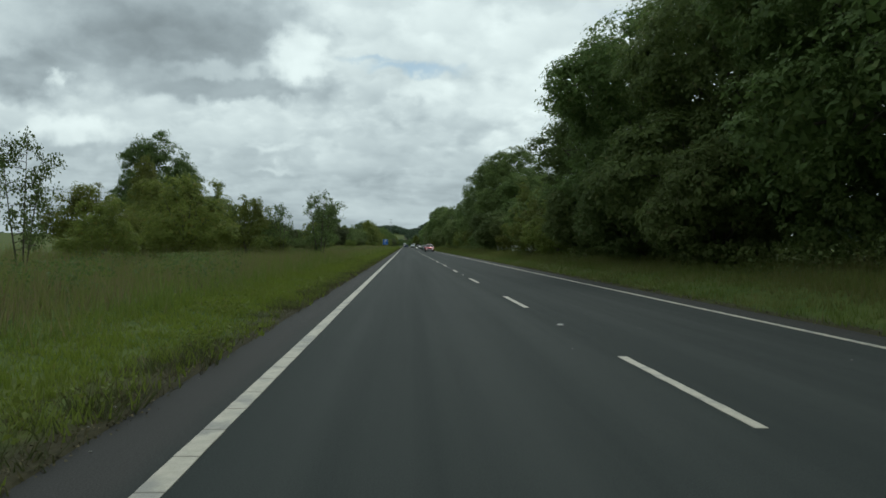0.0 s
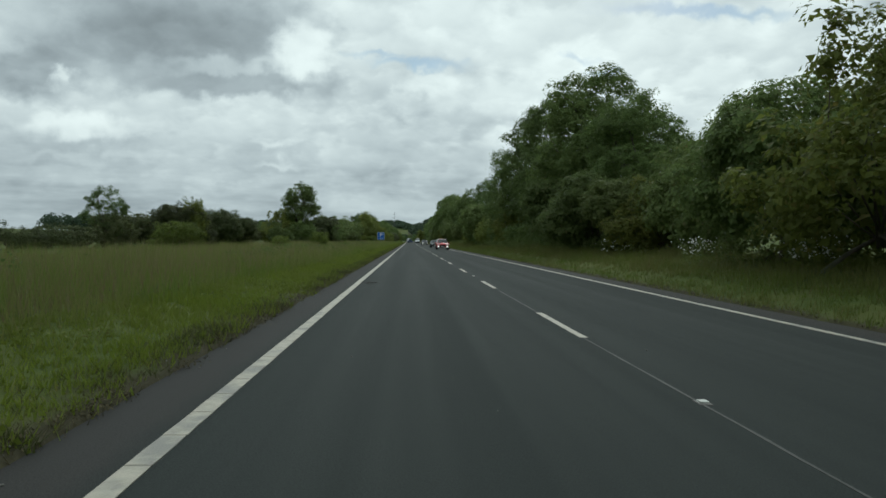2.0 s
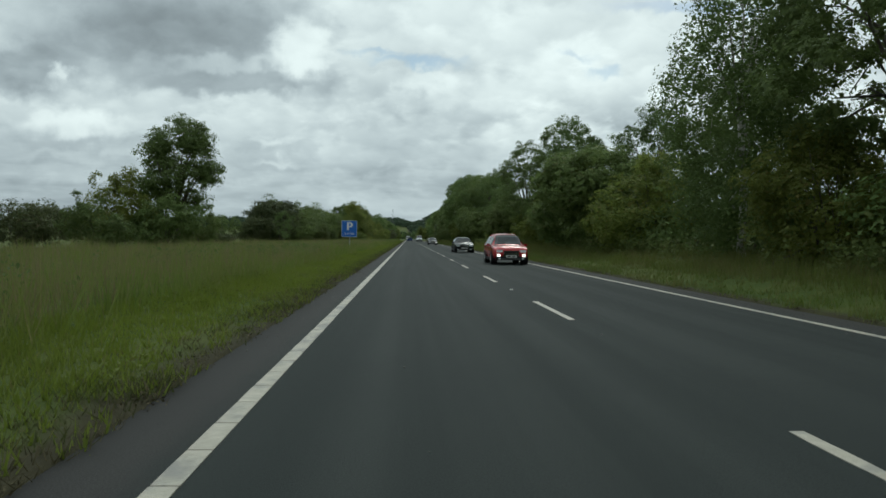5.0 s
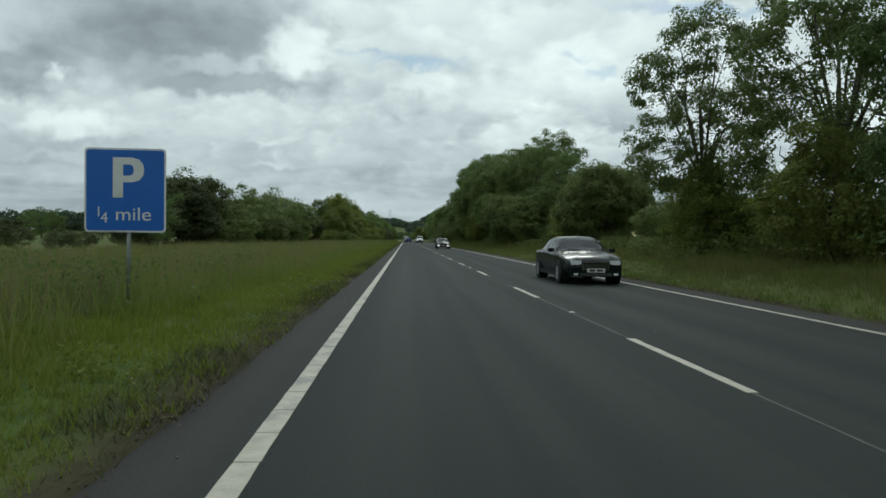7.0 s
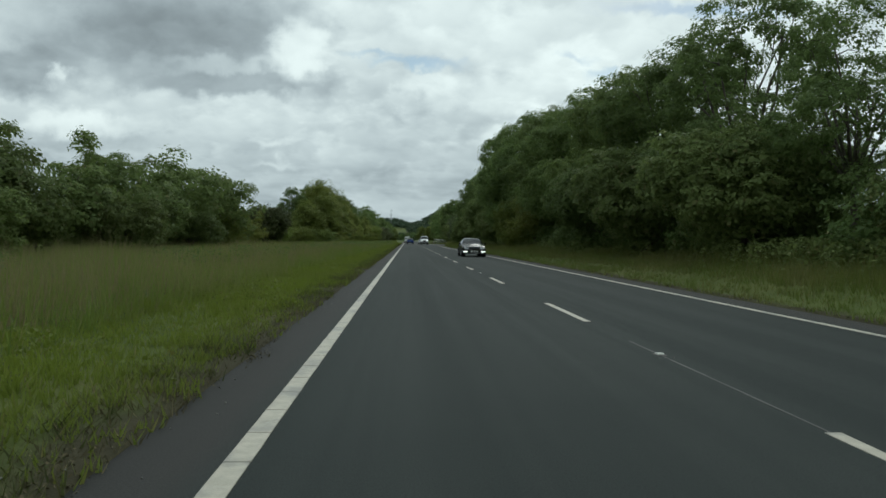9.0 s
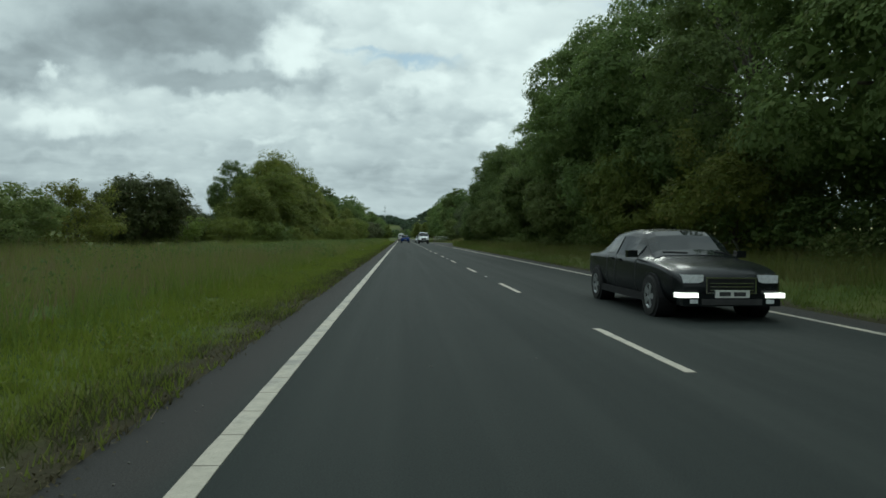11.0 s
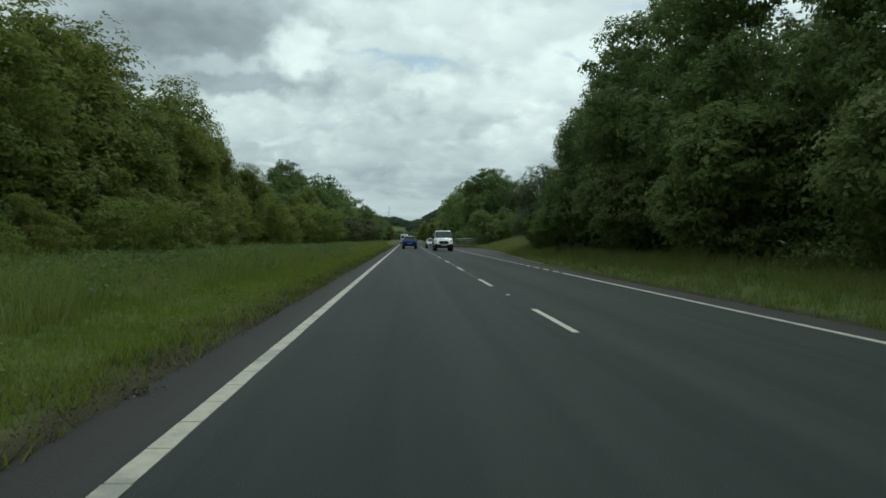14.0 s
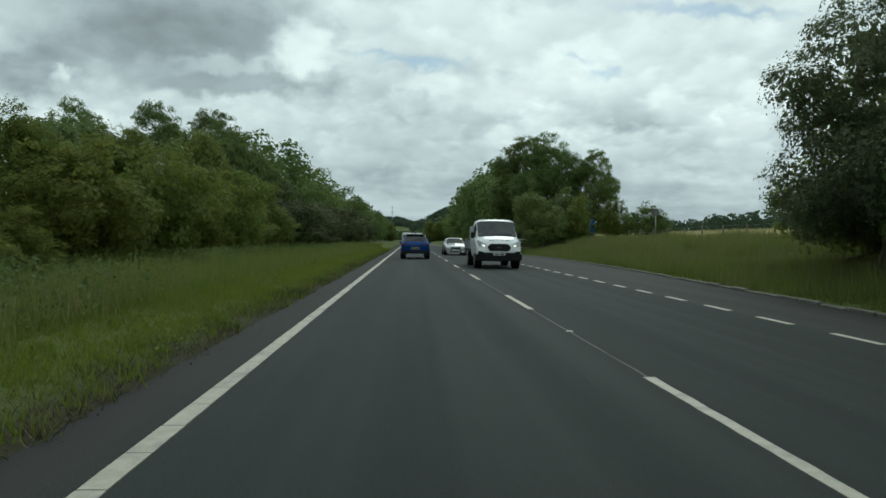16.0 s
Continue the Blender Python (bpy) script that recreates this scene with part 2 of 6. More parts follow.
def asphalt():
    """Worn black top: aggregate, long wheel streaks, stains, browner dust outside the edge lines."""
    m = bpy.data.materials.new("asphalt")
    m.use_nodes = True
    g = Graph(m.node_tree)
    b = g.nodes["Principled BSDF"]
    pos = g.nodes.new("ShaderNodeTexCoord").outputs["Object"]
    x, y, z = g.xyz(pos)
    streak = g.noise(g.vec(g.math("MULTIPLY", x, 1.5), g.math("MULTIPLY", y, 0.02), 0.0), 1.0, 4, 0.6)
    col = g.mix(g.ramp(streak, 0.32, 0.68), (0.0212, 0.0262, 0.0244), (0.0272, 0.0324, 0.0298))
    col = g.mix(g.ramp(g.noise(pos, 0.22, 5, 0.62), 0.45, 0.75, 0.0, 0.7), col, (0.0195, 0.0244, 0.0230))
    edge = g.math("ADD", g.math("ABSOLUTE", x), g.math("MULTIPLY", g.noise(pos, 1.3, 4, 0.6), 0.35))
    col = g.mix(g.ramp(edge, 3.82, 4.2, 0.0, 0.75), col, (0.040, 0.0365, 0.034))
    grit = g.noise(pos, 95.0, 3, 0.6)
    k = g.nodes.new("ShaderNodeHueSaturation")
    g.put(k.inputs["Value"], g.ramp(grit, 0.25, 0.75, 0.55, 1.5))
    g.put(k.inputs["Color"], col)
    g.put(b.inputs["Base Color"], k.outputs[0])
    g.put(b.inputs["Roughness"], g.ramp(streak, 0.3, 0.7, 0.92, 0.84))
    b.inputs["Specular IOR Level"].default_value = 0.22
    n = g.nodes.new("ShaderNodeBump")
    n.inputs["Strength"].default_value, n.inputs["Distance"].default_value = 0.5, 0.006
    g.put(n.inputs["Height"], g.noise(pos, 130.0, 3, 0.6))
    g.put(b.inputs["Normal"], n.outputs[0])
    return m


def soil():
    """Ground under the grass: turf, bare brown edge along the road, meadow, ripe field on the far right."""
    m = bpy.data.materials.new("turf")
    m.use_nodes = True
    g = Graph(m.node_tree)
    b = g.nodes["Principled BSDF"]
    pos = g.nodes.new("ShaderNodeTexCoord").outputs["Object"]
    x, y, z = g.xyz(pos)
    col = g.mix(g.ramp(g.noise(pos, 3.0, 5, 0.65), 0.3, 0.7), (0.040, 0.066, 0.012), (0.072, 0.102, 0.020))
    col = g.mix(g.ramp(g.noise(pos, 0.35, 4, 0.6), 0.4, 0.7, 0.0, 0.6), col, (0.110, 0.115, 0.034))
    col = g.mix(g.ramp(g.noise(pos, 0.018, 4, 0.6), 0.42, 0.62, 0.0, 0.55), col, (0.100, 0.098, 0.034))
    wob = g.math("MULTIPLY", g.math("SUBTRACT", g.noise(pos, 0.9, 5, 0.65), 0.5), 1.1)
    off = g.math("ADD", g.math("ABSOLUTE", x), wob)
    col = g.mix(g.ramp(off, 4.48, 5.05, 1.0, 0.0), col, g.mix(g.noise(pos, 22.0, 4, 0.7), (0.027, 0.026, 0.015), (0.064, 0.056, 0.030)))
    crop = g.math("MULTIPLY", g.ramp(x, 17.0, 19.0), g.ramp(y, 335.0, 345.0))
    col = g.mix(crop, col, g.mix(g.noise(pos, 0.8, 4, 0.6), (0.33, 0.30, 0.14), (0.44, 0.40, 0.20)))
    g.put(b.inputs["Base Color"], col)
    b.inputs["Roughness"].default_value = 0.95
    b.inputs["Specular IOR Level"].default_value = 0.15
    n = g.nodes.new("ShaderNodeBump")
    n.inputs["Strength"].default_value, n.inputs["Distance"].default_value = 0.7, 0.04
    g.put(n.inputs["Height"], g.noise(pos, 14.0, 5, 0.65))
    g.put(b.inputs["Normal"], n.outputs[0])
    return m


ASPHALT, TURF = asphalt(), soil()
LINE = surface("road_paint", (0.365, 0.332, 0.268), (0.452, 0.414, 0.338), 9, 0.6, bump=0.4, bump_scale=80, c3=(0.25, 0.238, 0.21), fine=0.16)
SEAM = surface("joint_sealant", (0.040, 0.041, 0.038), (0.060, 0.058, 0.054), 12, 0.7)
RIB = surface("rib_dirt", (0.13, 0.122, 0.10), (0.22, 0.205, 0.165), 20, 0.8)
KERB = surface("kerb_concrete", (0.085, 0.078, 0.066), (0.14, 0.13, 0.11), 6, 0.85, bump=0.4, c3=(0.055, 0.05, 0.036), spread=0.12)
STUD = surface("stud_casting", (0.50, 0.50, 0.46), (0.64, 0.64, 0.59), 20, 0.45)
BARK = surface("bark", (0.060, 0.050, 0.038), (0.105, 0.090, 0.068), 5, 0.9, bump=0.8, bump_scale=22, c3=(0.07, 0.08, 0.045))
PALE_BARK = surface("birch_bark", (0.42, 0.40, 0.36), (0.55, 0.53, 0.48), 3, 0.8, bump=0.4, c3=(0.08, 0.07, 0.06))
LEAF_DARK = leafy("leaf_sycamore", (0.094, 0.140, 0.043), (0.168, 0.232, 0.070), (0.19, 0.21, 0.07), 0.10, 0.50)
LEAF_MID = leafy("leaf_ash", (0.086, 0.128, 0.040), (0.150, 0.208, 0.066), (0.16, 0.19, 0.07), 0.10, 0.52)
LEAF_BUSH = leafy("leaf_hawthorn", (0.100, 0.142, 0.043), (0.170, 0.220, 0.070), (0.18, 0.165, 0.07), 0.10, 0.50)
LEAF_HEDGE = leafy("leaf_blackthorn", (0.062, 0.080, 0.032), (0.112, 0.132, 0.050), (0.12, 0.095, 0.05), 0.14, 0.42)
LEAF_YOUNG = leafy("leaf_cherry", (0.130, 0.160, 0.034), (0.204, 0.236, 0.055), (0.25, 0.215, 0.065), 0.15, 0.58)
LEAF_GREY = leafy("leaf_willow", (0.100, 0.135, 0.062), (0.185, 0.222, 0.115), (0.25, 0.27, 0.17), 0.14, 0.5)
LEAF_LIME = leafy("leaf_lime", (0.105, 0.145, 0.028), (0.185, 0.220, 0.050), (0.22, 0.21, 0.07), 0.10, 0.5)
# distant leaves: a little aerial haze is mixed into the green as blue
LEAF_HAZE = leafy("leaf_far_haze", (0.042, 0.070, 0.044), (0.074, 0.106, 0.064), (0.10, 0.12, 0.07))
MOWN = leafy("mown_grass", (0.112, 0.160, 0.022), (0.180, 0.236, 0.038), (0.22, 0.20, 0.08), 0.10, stand=(0.150, 0.190, 0.042))
TALL = leafy("tall_grass", (0.106, 0.150, 0.030), (0.168, 0.210, 0.048), (0.24, 0.20, 0.10), 0.2, stand=(0.194, 0.190, 0.070))
SEED = leafy("seed_heads", (0.184, 0.168, 0.078), (0.262, 0.236, 0.116), (0.21, 0.165, 0.090), 0.3, 0.2, 0.8)
EDGE_GRASS = leafy("edge_grass", (0.050, 0.066, 0.020), (0.100, 0.120, 0.038), (0.17, 0.14, 0.075), 0.22)
DEAD = leafy("dead_grass", (0.052, 0.048, 0.024), (0.130, 0.112, 0.058), (0.24, 0.20, 0.12), 0.2, 0.1, 0.85)
PETAL = surface("white_petals", (0.72, 0.73, 0.68), (0.80, 0.80, 0.76), 8, 0.6)

# ---------------------------------------------------------------- mesh helpers


def mesh_from(name, verts, faces, material, smooth=False):
    """A mesh from arrays: verts (n, 3) and faces, either an (m, k) array or lists."""
    me = bpy.data.meshes.new(name)
    verts = np.asarray(verts, dtype=np.float32)
    if isinstance(faces, np.ndarray):
        k = faces.shape[1]
        me.vertices.add(len(verts))
        me.vertices.foreach_set("co", verts.ravel())
        me.loops.add(faces.size)
        me.loops.foreach_set("vertex_index", faces.astype(np.int32).ravel())
        me.polygons.add(len(faces))
        me.polygons.foreach_set("loop_start", np.arange(0, faces.size, k, dtype=np.int32))
        me.update(calc_edges=True)
    else:
        me.from_pydata([tuple(map(float, v)) for v in verts], [], faces)
    me.materials.append(material)
    if smooth:
        me.shade_smooth()
    return me


def thing(name, label, category, group="", kind=""):
    ob = new(name)
    ob.empty_display_size = 0.2
    return tagged(ob, label, category, group, kind)


def adopt(name, me, parent, label=""):
    ob = new(name, me)
    ob.parent = parent
    return tagged(ob, label) if label else ob


def part(name, bm, material, parent, label="", smooth=False, bevel=0.0):
    if bevel:
        edges = [e for e in bm.edges if len(e.link_faces) == 2 and e.calc_face_angle(0) > 0.5]
        bmesh.ops.bevel(bm, geom=edges, offset=bevel, segments=2, affect="EDGES", clamp_overlap=True)
    me = bpy.data.meshes.new(name)
    bm.to_mesh(me)
    bm.free()
    me.materials.append(material)
    if smooth:
        me.shade_smooth()
    return adopt(name, me, parent, label) if parent else new(name, me)


def box(bm, x0, x1, y0, y1, z0, z1):
    v = [bm.verts.new((x, y, z)) for x in (x0, x1) for y in (y0, y1) for z in (z0, z1)]
    for f in ((0, 1, 3, 2), (4, 6, 7, 5), (0, 4, 5, 1), (2, 3, 7, 6), (0, 2, 6, 4), (1, 5, 7, 3)):
        bm.faces.new([v[i] for i in f])
    return bm


def boxes(*dims):
    bm = bmesh.new()
    for d in dims:
        box(bm, *d)
    return bm


def tube(points, radii, sides=7):
    """Arrays of a tapered tube along points."""
    pts = [Vector(p) for p in points]
    verts, faces = [], []
    for i, p in enumerate(pts):
        d = (pts[min(i + 1, len(pts) - 1)] - pts[max(i - 1, 0)]).normalized()
        a = d.orthogonal().normalized()
        b = d.cross(a)
        for k in range(sides):
            w = 2 * pi * k / sides
            verts.append(p + (a * cos(w) + b * sin(w)) * radii[i])
    for i in range(len(pts) - 1):
        for k in range(sides):
            j = (k + 1) % sides
            faces.append((i * sides + k, i * sides + j, (i + 1) * sides + j, (i + 1) * sides + k))
    faces.append(tuple(range(sides))[::-1])
    faces.append(tuple(range((len(pts) - 1) * sides, len(pts) * sides)))
    return verts, faces


def tubes(name, runs, material, parent, label="", sides=7):
    verts, faces = [], []
    for points, radii in runs:
        v, f = tube(points, radii, sides)
        faces += [tuple(i + len(verts) for i in q) for q in f]
        verts += v
    return adopt(name, mesh_from(name, verts, faces, material, True), parent, label)


def lathe(profile, sides=20, axis="x", closed=True):
    """A bmesh turned round an axis from (radius, along) pairs."""
    bm = bmesh.new()
    rings = []
    for r, a in profile:
        ring = []
        for k in range(sides):
            w = 2 * pi * k / sides
            c, s = r * cos(w), r * sin(w)
            ring.append(bm.verts.new((a, c, s) if axis == "x" else (c, s, a)))
        rings.append(ring)
    for p, q in zip(rings, rings[1:]):
        for k in range(sides):
            j = (k + 1) % sides
            bm.faces.new((p[k], p[j], q[j], q[k]))
    if closed and profile[0][0] > 0.001:
        bm.faces.new(rings[0][::-1])
    if closed and profile[-1][0] > 0.001:
        bm.faces.new(rings[-1])
    return bm


def smoothstep(a, b, v):
    t = np.clip((v - a) / (b - a), 0, 1)
    return t * t * (3 - 2 * t)


# ---------------------------------------------------------------- ground, road, markings
EDGE = 4.42          # half the width of the black top
LAYBY = (316.0, 352.0, 384.0, 396.0)   # taper in, full width, end of the pull-in


def layby_edge(y):
    """Where the black top ends on the lay-by's side."""
    return EDGE + (7.9 - EDGE) * smoothstep(LAYBY[0], 374.0, y)


def ground_height(x, y):
    x, y = np.asarray(x, float), np.asarray(y, float)
    rough = 0.05 * np.sin(x * 1.3 + y * 0.31) * np.sin(y * 0.23 - x * 0.4) + 0.04 * np.sin(y * 0.071 + x * 0.11)
    left = 0.02 + 0.14 * smoothstep(4.5, 7.0, -x) + 0.10 * smoothstep(8, 20, -x) + rough * smoothstep(4.6, 8, -x)
    rim = np.where(y > LAYBY[0] - 2, np.where(y < 396, layby_edge(y), 7.9), EDGE)
    off = x - rim
    right = 0.03 + 0.30 * smoothstep(0.2, 2.6, off) + 0.35 * smoothstep(2.0, 6.0, off) + rough * smoothstep(0.4, 3, off)
    right = right + 0.036 * np.clip(x - 15, 0, 260) + 1.2 * smoothstep(20, 60, x) * smoothstep(340, 380, y) + 0.62 * smoothstep(9.0, 16.0, x) * smoothstep(336, 352, y) * smoothstep(420, 400, y)
    z = np.where(x < 0, left, right)
    z = np.where((x > -EDGE + 0.10) & (x < rim + 0.10), -0.10, z)
    hill = 70 * np.exp(-((x - 125) / 112) ** 2 - ((y - 1980) / 260) ** 2) + 57 * np.exp(-((x + 60) / 120) ** 2 - ((y - 2420) / 300) ** 2)
    hill = hill + 30 * np.exp(-((x + 520) / 300) ** 2 - ((y - 1900) / 300) ** 2)
    ridge = 9 * np.exp(-((x + 420) / 120) ** 2)
    return z + hill + ridge


def axis_steps(*runs):
    out = []
    for a, b, s in runs:
        out += list(np.arange(a, b - 1e-6, s))
    return out + [runs[-1][1]]


def build_ground():
    xs = np.array(axis_steps((-4000, -1000, 600), (-1000, -200, 80), (-200, -40, 16), (-40, -14, 3), (-14, -5, 0.6), (-5, -4.2, 0.1), (-4.2, 4.2, 2.1),
                             (4.2, 5.0, 0.1), (5.0, 9.0, 0.2), (9, 16, 0.7), (16, 46, 3), (46, 200, 14), (200, 1000, 80), (1000, 4000, 600)))
    ys = np.array(axis_steps((-3000, -200, 400), (-200, -30, 17), (-30, 460, 2.0), (460, 1000, 18), (1000, 3000, 60), (3000, 4600, 400)))
    gx, gy = np.meshgrid(xs, ys)
    v = np.stack([gx, gy, ground_height(gx, gy)], -1).reshape(-1, 3)
    n, m = len(xs), len(ys)
    i = (np.arange(m - 1)[:, None] * n + np.arange(n - 1)[None, :]).ravel()
    f = np.stack([i, i + 1, i + n + 1, i + n], -1)
    ob = new("ground", mesh_from("ground", v, f, TURF, True))
    tagged(ob, "grassy ground with brown bare edges beside the road", "ground", kind="structure")


def build_road():
    ys = np.array(axis_steps((-60, 310, 5.0), (310, 400, 1.0), (400, 1050, 25)))
    inner = np.linspace(-EDGE, EDGE, 13)
    v, f = [], []
    cols = 16
    for y in ys:
        edge = float(layby_edge(y)) if y < 396 else EDGE + (7.9 - EDGE) * float(smoothstep(399.0, 396.0, y))
        wav = 0.03 * sin(y * 1.7) + 0.02 * sin(y * 0.61)
        row = [(-EDGE + wav - 0.02, -0.09)] + [(x, 0.0) for x in inner]
        row[1] = (-EDGE + wav, 0.0)
        row += [(max(edge + wav, EDGE), 0.0), (max(edge + wav, EDGE) + 0.02, -0.09)]
        v += [(x, y, z) for x, z in row]
    v = np.array(v)
    i = (np.arange(len(ys) - 1)[:, None] * cols + np.arange(cols - 1)[None, :]).ravel()
    f = np.stack([i, i + 1, i + cols + 1, i + cols], -1)
    ob = new("road", mesh_from("road", v, f, ASPHALT))
    return tagged(ob, "dark grey worn asphalt two-lane road with white lines", "road", kind="structure")


def worn_strip(x0, x1, y0, y1, z=0.005, step=0.25, rng=random, rag=0.006):
    """A thin painted strip with slightly ragged edges, as arrays."""
    n = max(1, int(round((y1 - y0) / step)))
    v, f = [], []
    for i in range(n + 1):
        y = y0 + (y1 - y0) * i / n
        a, b = rng.uniform(-rag, rag), rng.uniform(-rag, rag)
        v += [(x0 + a, y, 0.0), (x0 + a, y, z), (x1 + b, y, z), (x1 + b, y, 0.0)]
        if i:
            k = 4 * i
            f += [(k - 4 + j, k - 3 + j, k + 1 + j, k + j)[::-1] for j in range(3)]
    f += [(0, 1, 2, 3), (4 * n + 3, 4 * n + 2, 4 * n + 1, 4 * n)]
    return v, f


def joined(runs):
    verts, faces = [], []
    for v, f in runs:
        faces += [tuple(i + len(verts) for i in q) for q in f]
        verts += v
    return verts, faces


def build_markings(road):
    rng = random.Random(4)
    # ribbed edge line on the near side: short lengths with a narrow joint at each rib
    runs = []
    y = -30.0
    while y < 420:
        runs.append(worn_strip(-3.765, -3.617, y, y + 0.548, 0.006, 0.274, rng, 0.0025))
        y += 0.565
    runs.append(worn_strip(-3.765, -3.617, 420, 1000, 0.006, 10, rng))
    adopt("edge_line", mesh_from("edge_line", *joined(runs), LINE), road, "ribbed white edge line")
    ribs = []
    y = -30.0
    while y < 420:
        ribs.append(worn_strip(-3.758, -3.624, y + 0.548, y + 0.565, 0.0045, 0.017, rng, 0.001))
        y += 0.565
    adopt("edge_line_ribs", mesh_from("edge_line_ribs", *joined(ribs), RIB), road, "dirt-filled ribs of the edge line")
    # plain edge line on the far side, broken in one-metre marks along the lay-by
    runs = [worn_strip(3.592, 3.722, -30, 313.4, 0.005, 1.0, rng), worn_strip(3.592, 3.722, 402, 1000, 0.005, 10, rng)]
    adopt("edge_line", mesh_from("edge_line_far", *joined(runs), LINE), road)
    dash = [mesh_from("centre_dash", *worn_strip(-0.052, 0.052, 0, 3.0, 0.005, 0.2, rng), LINE) for _ in range(4)]
    short = mesh_from("layby_dash", *worn_strip(3.592, 3.712, 0, 1.0, 0.005, 0.2, rng), LINE)
    for k in range(-3, 90):
        adopt("centre_dash", dash[k % 4], road).location = (0, 9.0 * k, 0)
    for k in range(44):
        adopt("layby_dash", short, road).location = (0, 314.0 + 2.0 * k, 0)
    # sealed joint along the centre, showing in places
    runs = [worn_strip(-0.018, 0.006, a, b, 0.003, 0.4, rng) for a, b in ((38, 62), (80, 84), (138, 166), (170, 196), (276, 288), (306, 380))]
    adopt("centre_joint", mesh_from("centre_joint", *joined(runs), SEAM), road, "grey sealed joint between the lanes")


def build_studs():
    rng = random.Random(8)
    casting = surface("stud_iron", (0.10, 0.095, 0.09), (0.16, 0.15, 0.14), 30, 0.6, 0.3)
    first = None
    for k in range(0, 40):
        m = pose(0.0 + rng.uniform(-0.015, 0.015), 18.0 * k - (3.5 if k == 3 else 3.0), 0.0, 0, 0, rng.uniform(-3, 3))
        if first is None:
            first = thing("road_stud", "small white reflecting road stud set in the centre joint", "road stud", "studs along the centre line")
            part("casting", boxes((-0.050, 0.050, -0.075, 0.075, -0.02, 0.006)), casting, first, bevel=0.006)
            part("reflector", boxes((-0.036, 0.036, -0.035, 0.035, 0.006, 0.020)), STUD, first, "pale reflector block", bevel=0.008)
            first.matrix_basis = m
        else:
            copy_thing(first, m)


def build_pothole(road, x, y):
    """A shallow broken patch beside the edge line: a dark ragged hollow with loose chips round it."""
    rng = np.random.default_rng(83)
    dark = surface("broken_asphalt", (0.010, 0.011, 0.011), (0.022, 0.023, 0.022), 18, 0.95, bump=0.8, bump_scale=40)
    n = 22
    ring = [(x + 0.21 * cos(2 * pi * k / n) * rng.uniform(0.65, 1.15), y + 0.40 * sin(2 * pi * k / n) * rng.uniform(0.6, 1.2), 0.004) for k in range(n)]
    hollow = adopt("pothole", mesh_from("pothole", [(x, y, 0.003)] + ring, [(0, 1 + k, 1 + (k + 1) % n) for k in range(n)], dark), road, "dark broken patch in the asphalt")
    c = np.stack([x + 0.04 + rng.normal(size=60) * 0.09, y + rng.normal(size=60) * 0.20, np.full(60, 0.008)], -1)
    chips = surface("asphalt_chips", (0.05, 0.05, 0.048), (0.12, 0.115, 0.105), 30, 0.9)
    adopt("chips", mesh_from("chips", *sprays(c, rng.uniform(0.008, 0.026, 60), 0.6, rng), chips), hollow, "loose grey stone chips")


build_ground()
ROAD = build_road()
build_markings(ROAD)
build_studs()


# ---------------------------------------------------------------- kerb of the lay-by
def build_kerb():
    rng = random.Random(5)
    kerb = thing("kerb", "weathered concrete kerb edging the lay-by", "kerb", kind="structure")
    bm = boxes((0.0, 0.13, 0.0, 0.90, -0.08, 0.07))
    bmesh.ops.bevel(bm, geom=bm.edges[:], offset=0.015, segments=1, affect="EDGES")
    me = bpy.data.meshes.new("kerb_stone")
    bm.to_mesh(me)
    bm.free()
    me.materials.append(KERB)
    y = 322.0
    while y < 382.0:
        x = float(layby_edge(y)) - 0.01
        a = math.degrees(math.atan2(float(layby_edge(y + 0.9)) - float(layby_edge(y)), 0.9))
        adopt("kerb_stone", me, kerb).matrix_basis = pose(x, y, rng.uniform(-0.025, 0.01), 0, rng.uniform(-3, 3), -a + rng.uniform(-0.6, 0.6))
        y += 0.915


build_kerb()


# ---------------------------------------------------------------- trees
def leaf_sheet(centres, sizes, normals, rng):
    """Folded four-cornered leaves as arrays: centres (n, 3), lengths (n,), normals (n, 3)."""
    n = len(centres)
    t = rng.normal(size=(n, 3))
    nrm = normals / np.linalg.norm(normals, axis=1, keepdims=True)
    t -= (t * nrm).sum(1, keepdims=True) * nrm
    t /= np.linalg.norm(t, axis=1, keepdims=True)
    s = np.cross(nrm, t)
    l, w = sizes[:, None], (sizes * rng.uniform(0.28, 0.42, n))[:, None]
    fold = nrm * (sizes * 0.14)[:, None]
    v = np.stack([centres - t * l * 0.5, centres + s * w + fold + t * l * 0.05, centres + t * l * 0.5 - fold * 0.8, centres - s * w + fold + t * l * 0.05], 1)
    return v.reshape(-1, 3), np.arange(4 * n).reshape(-1, 4)


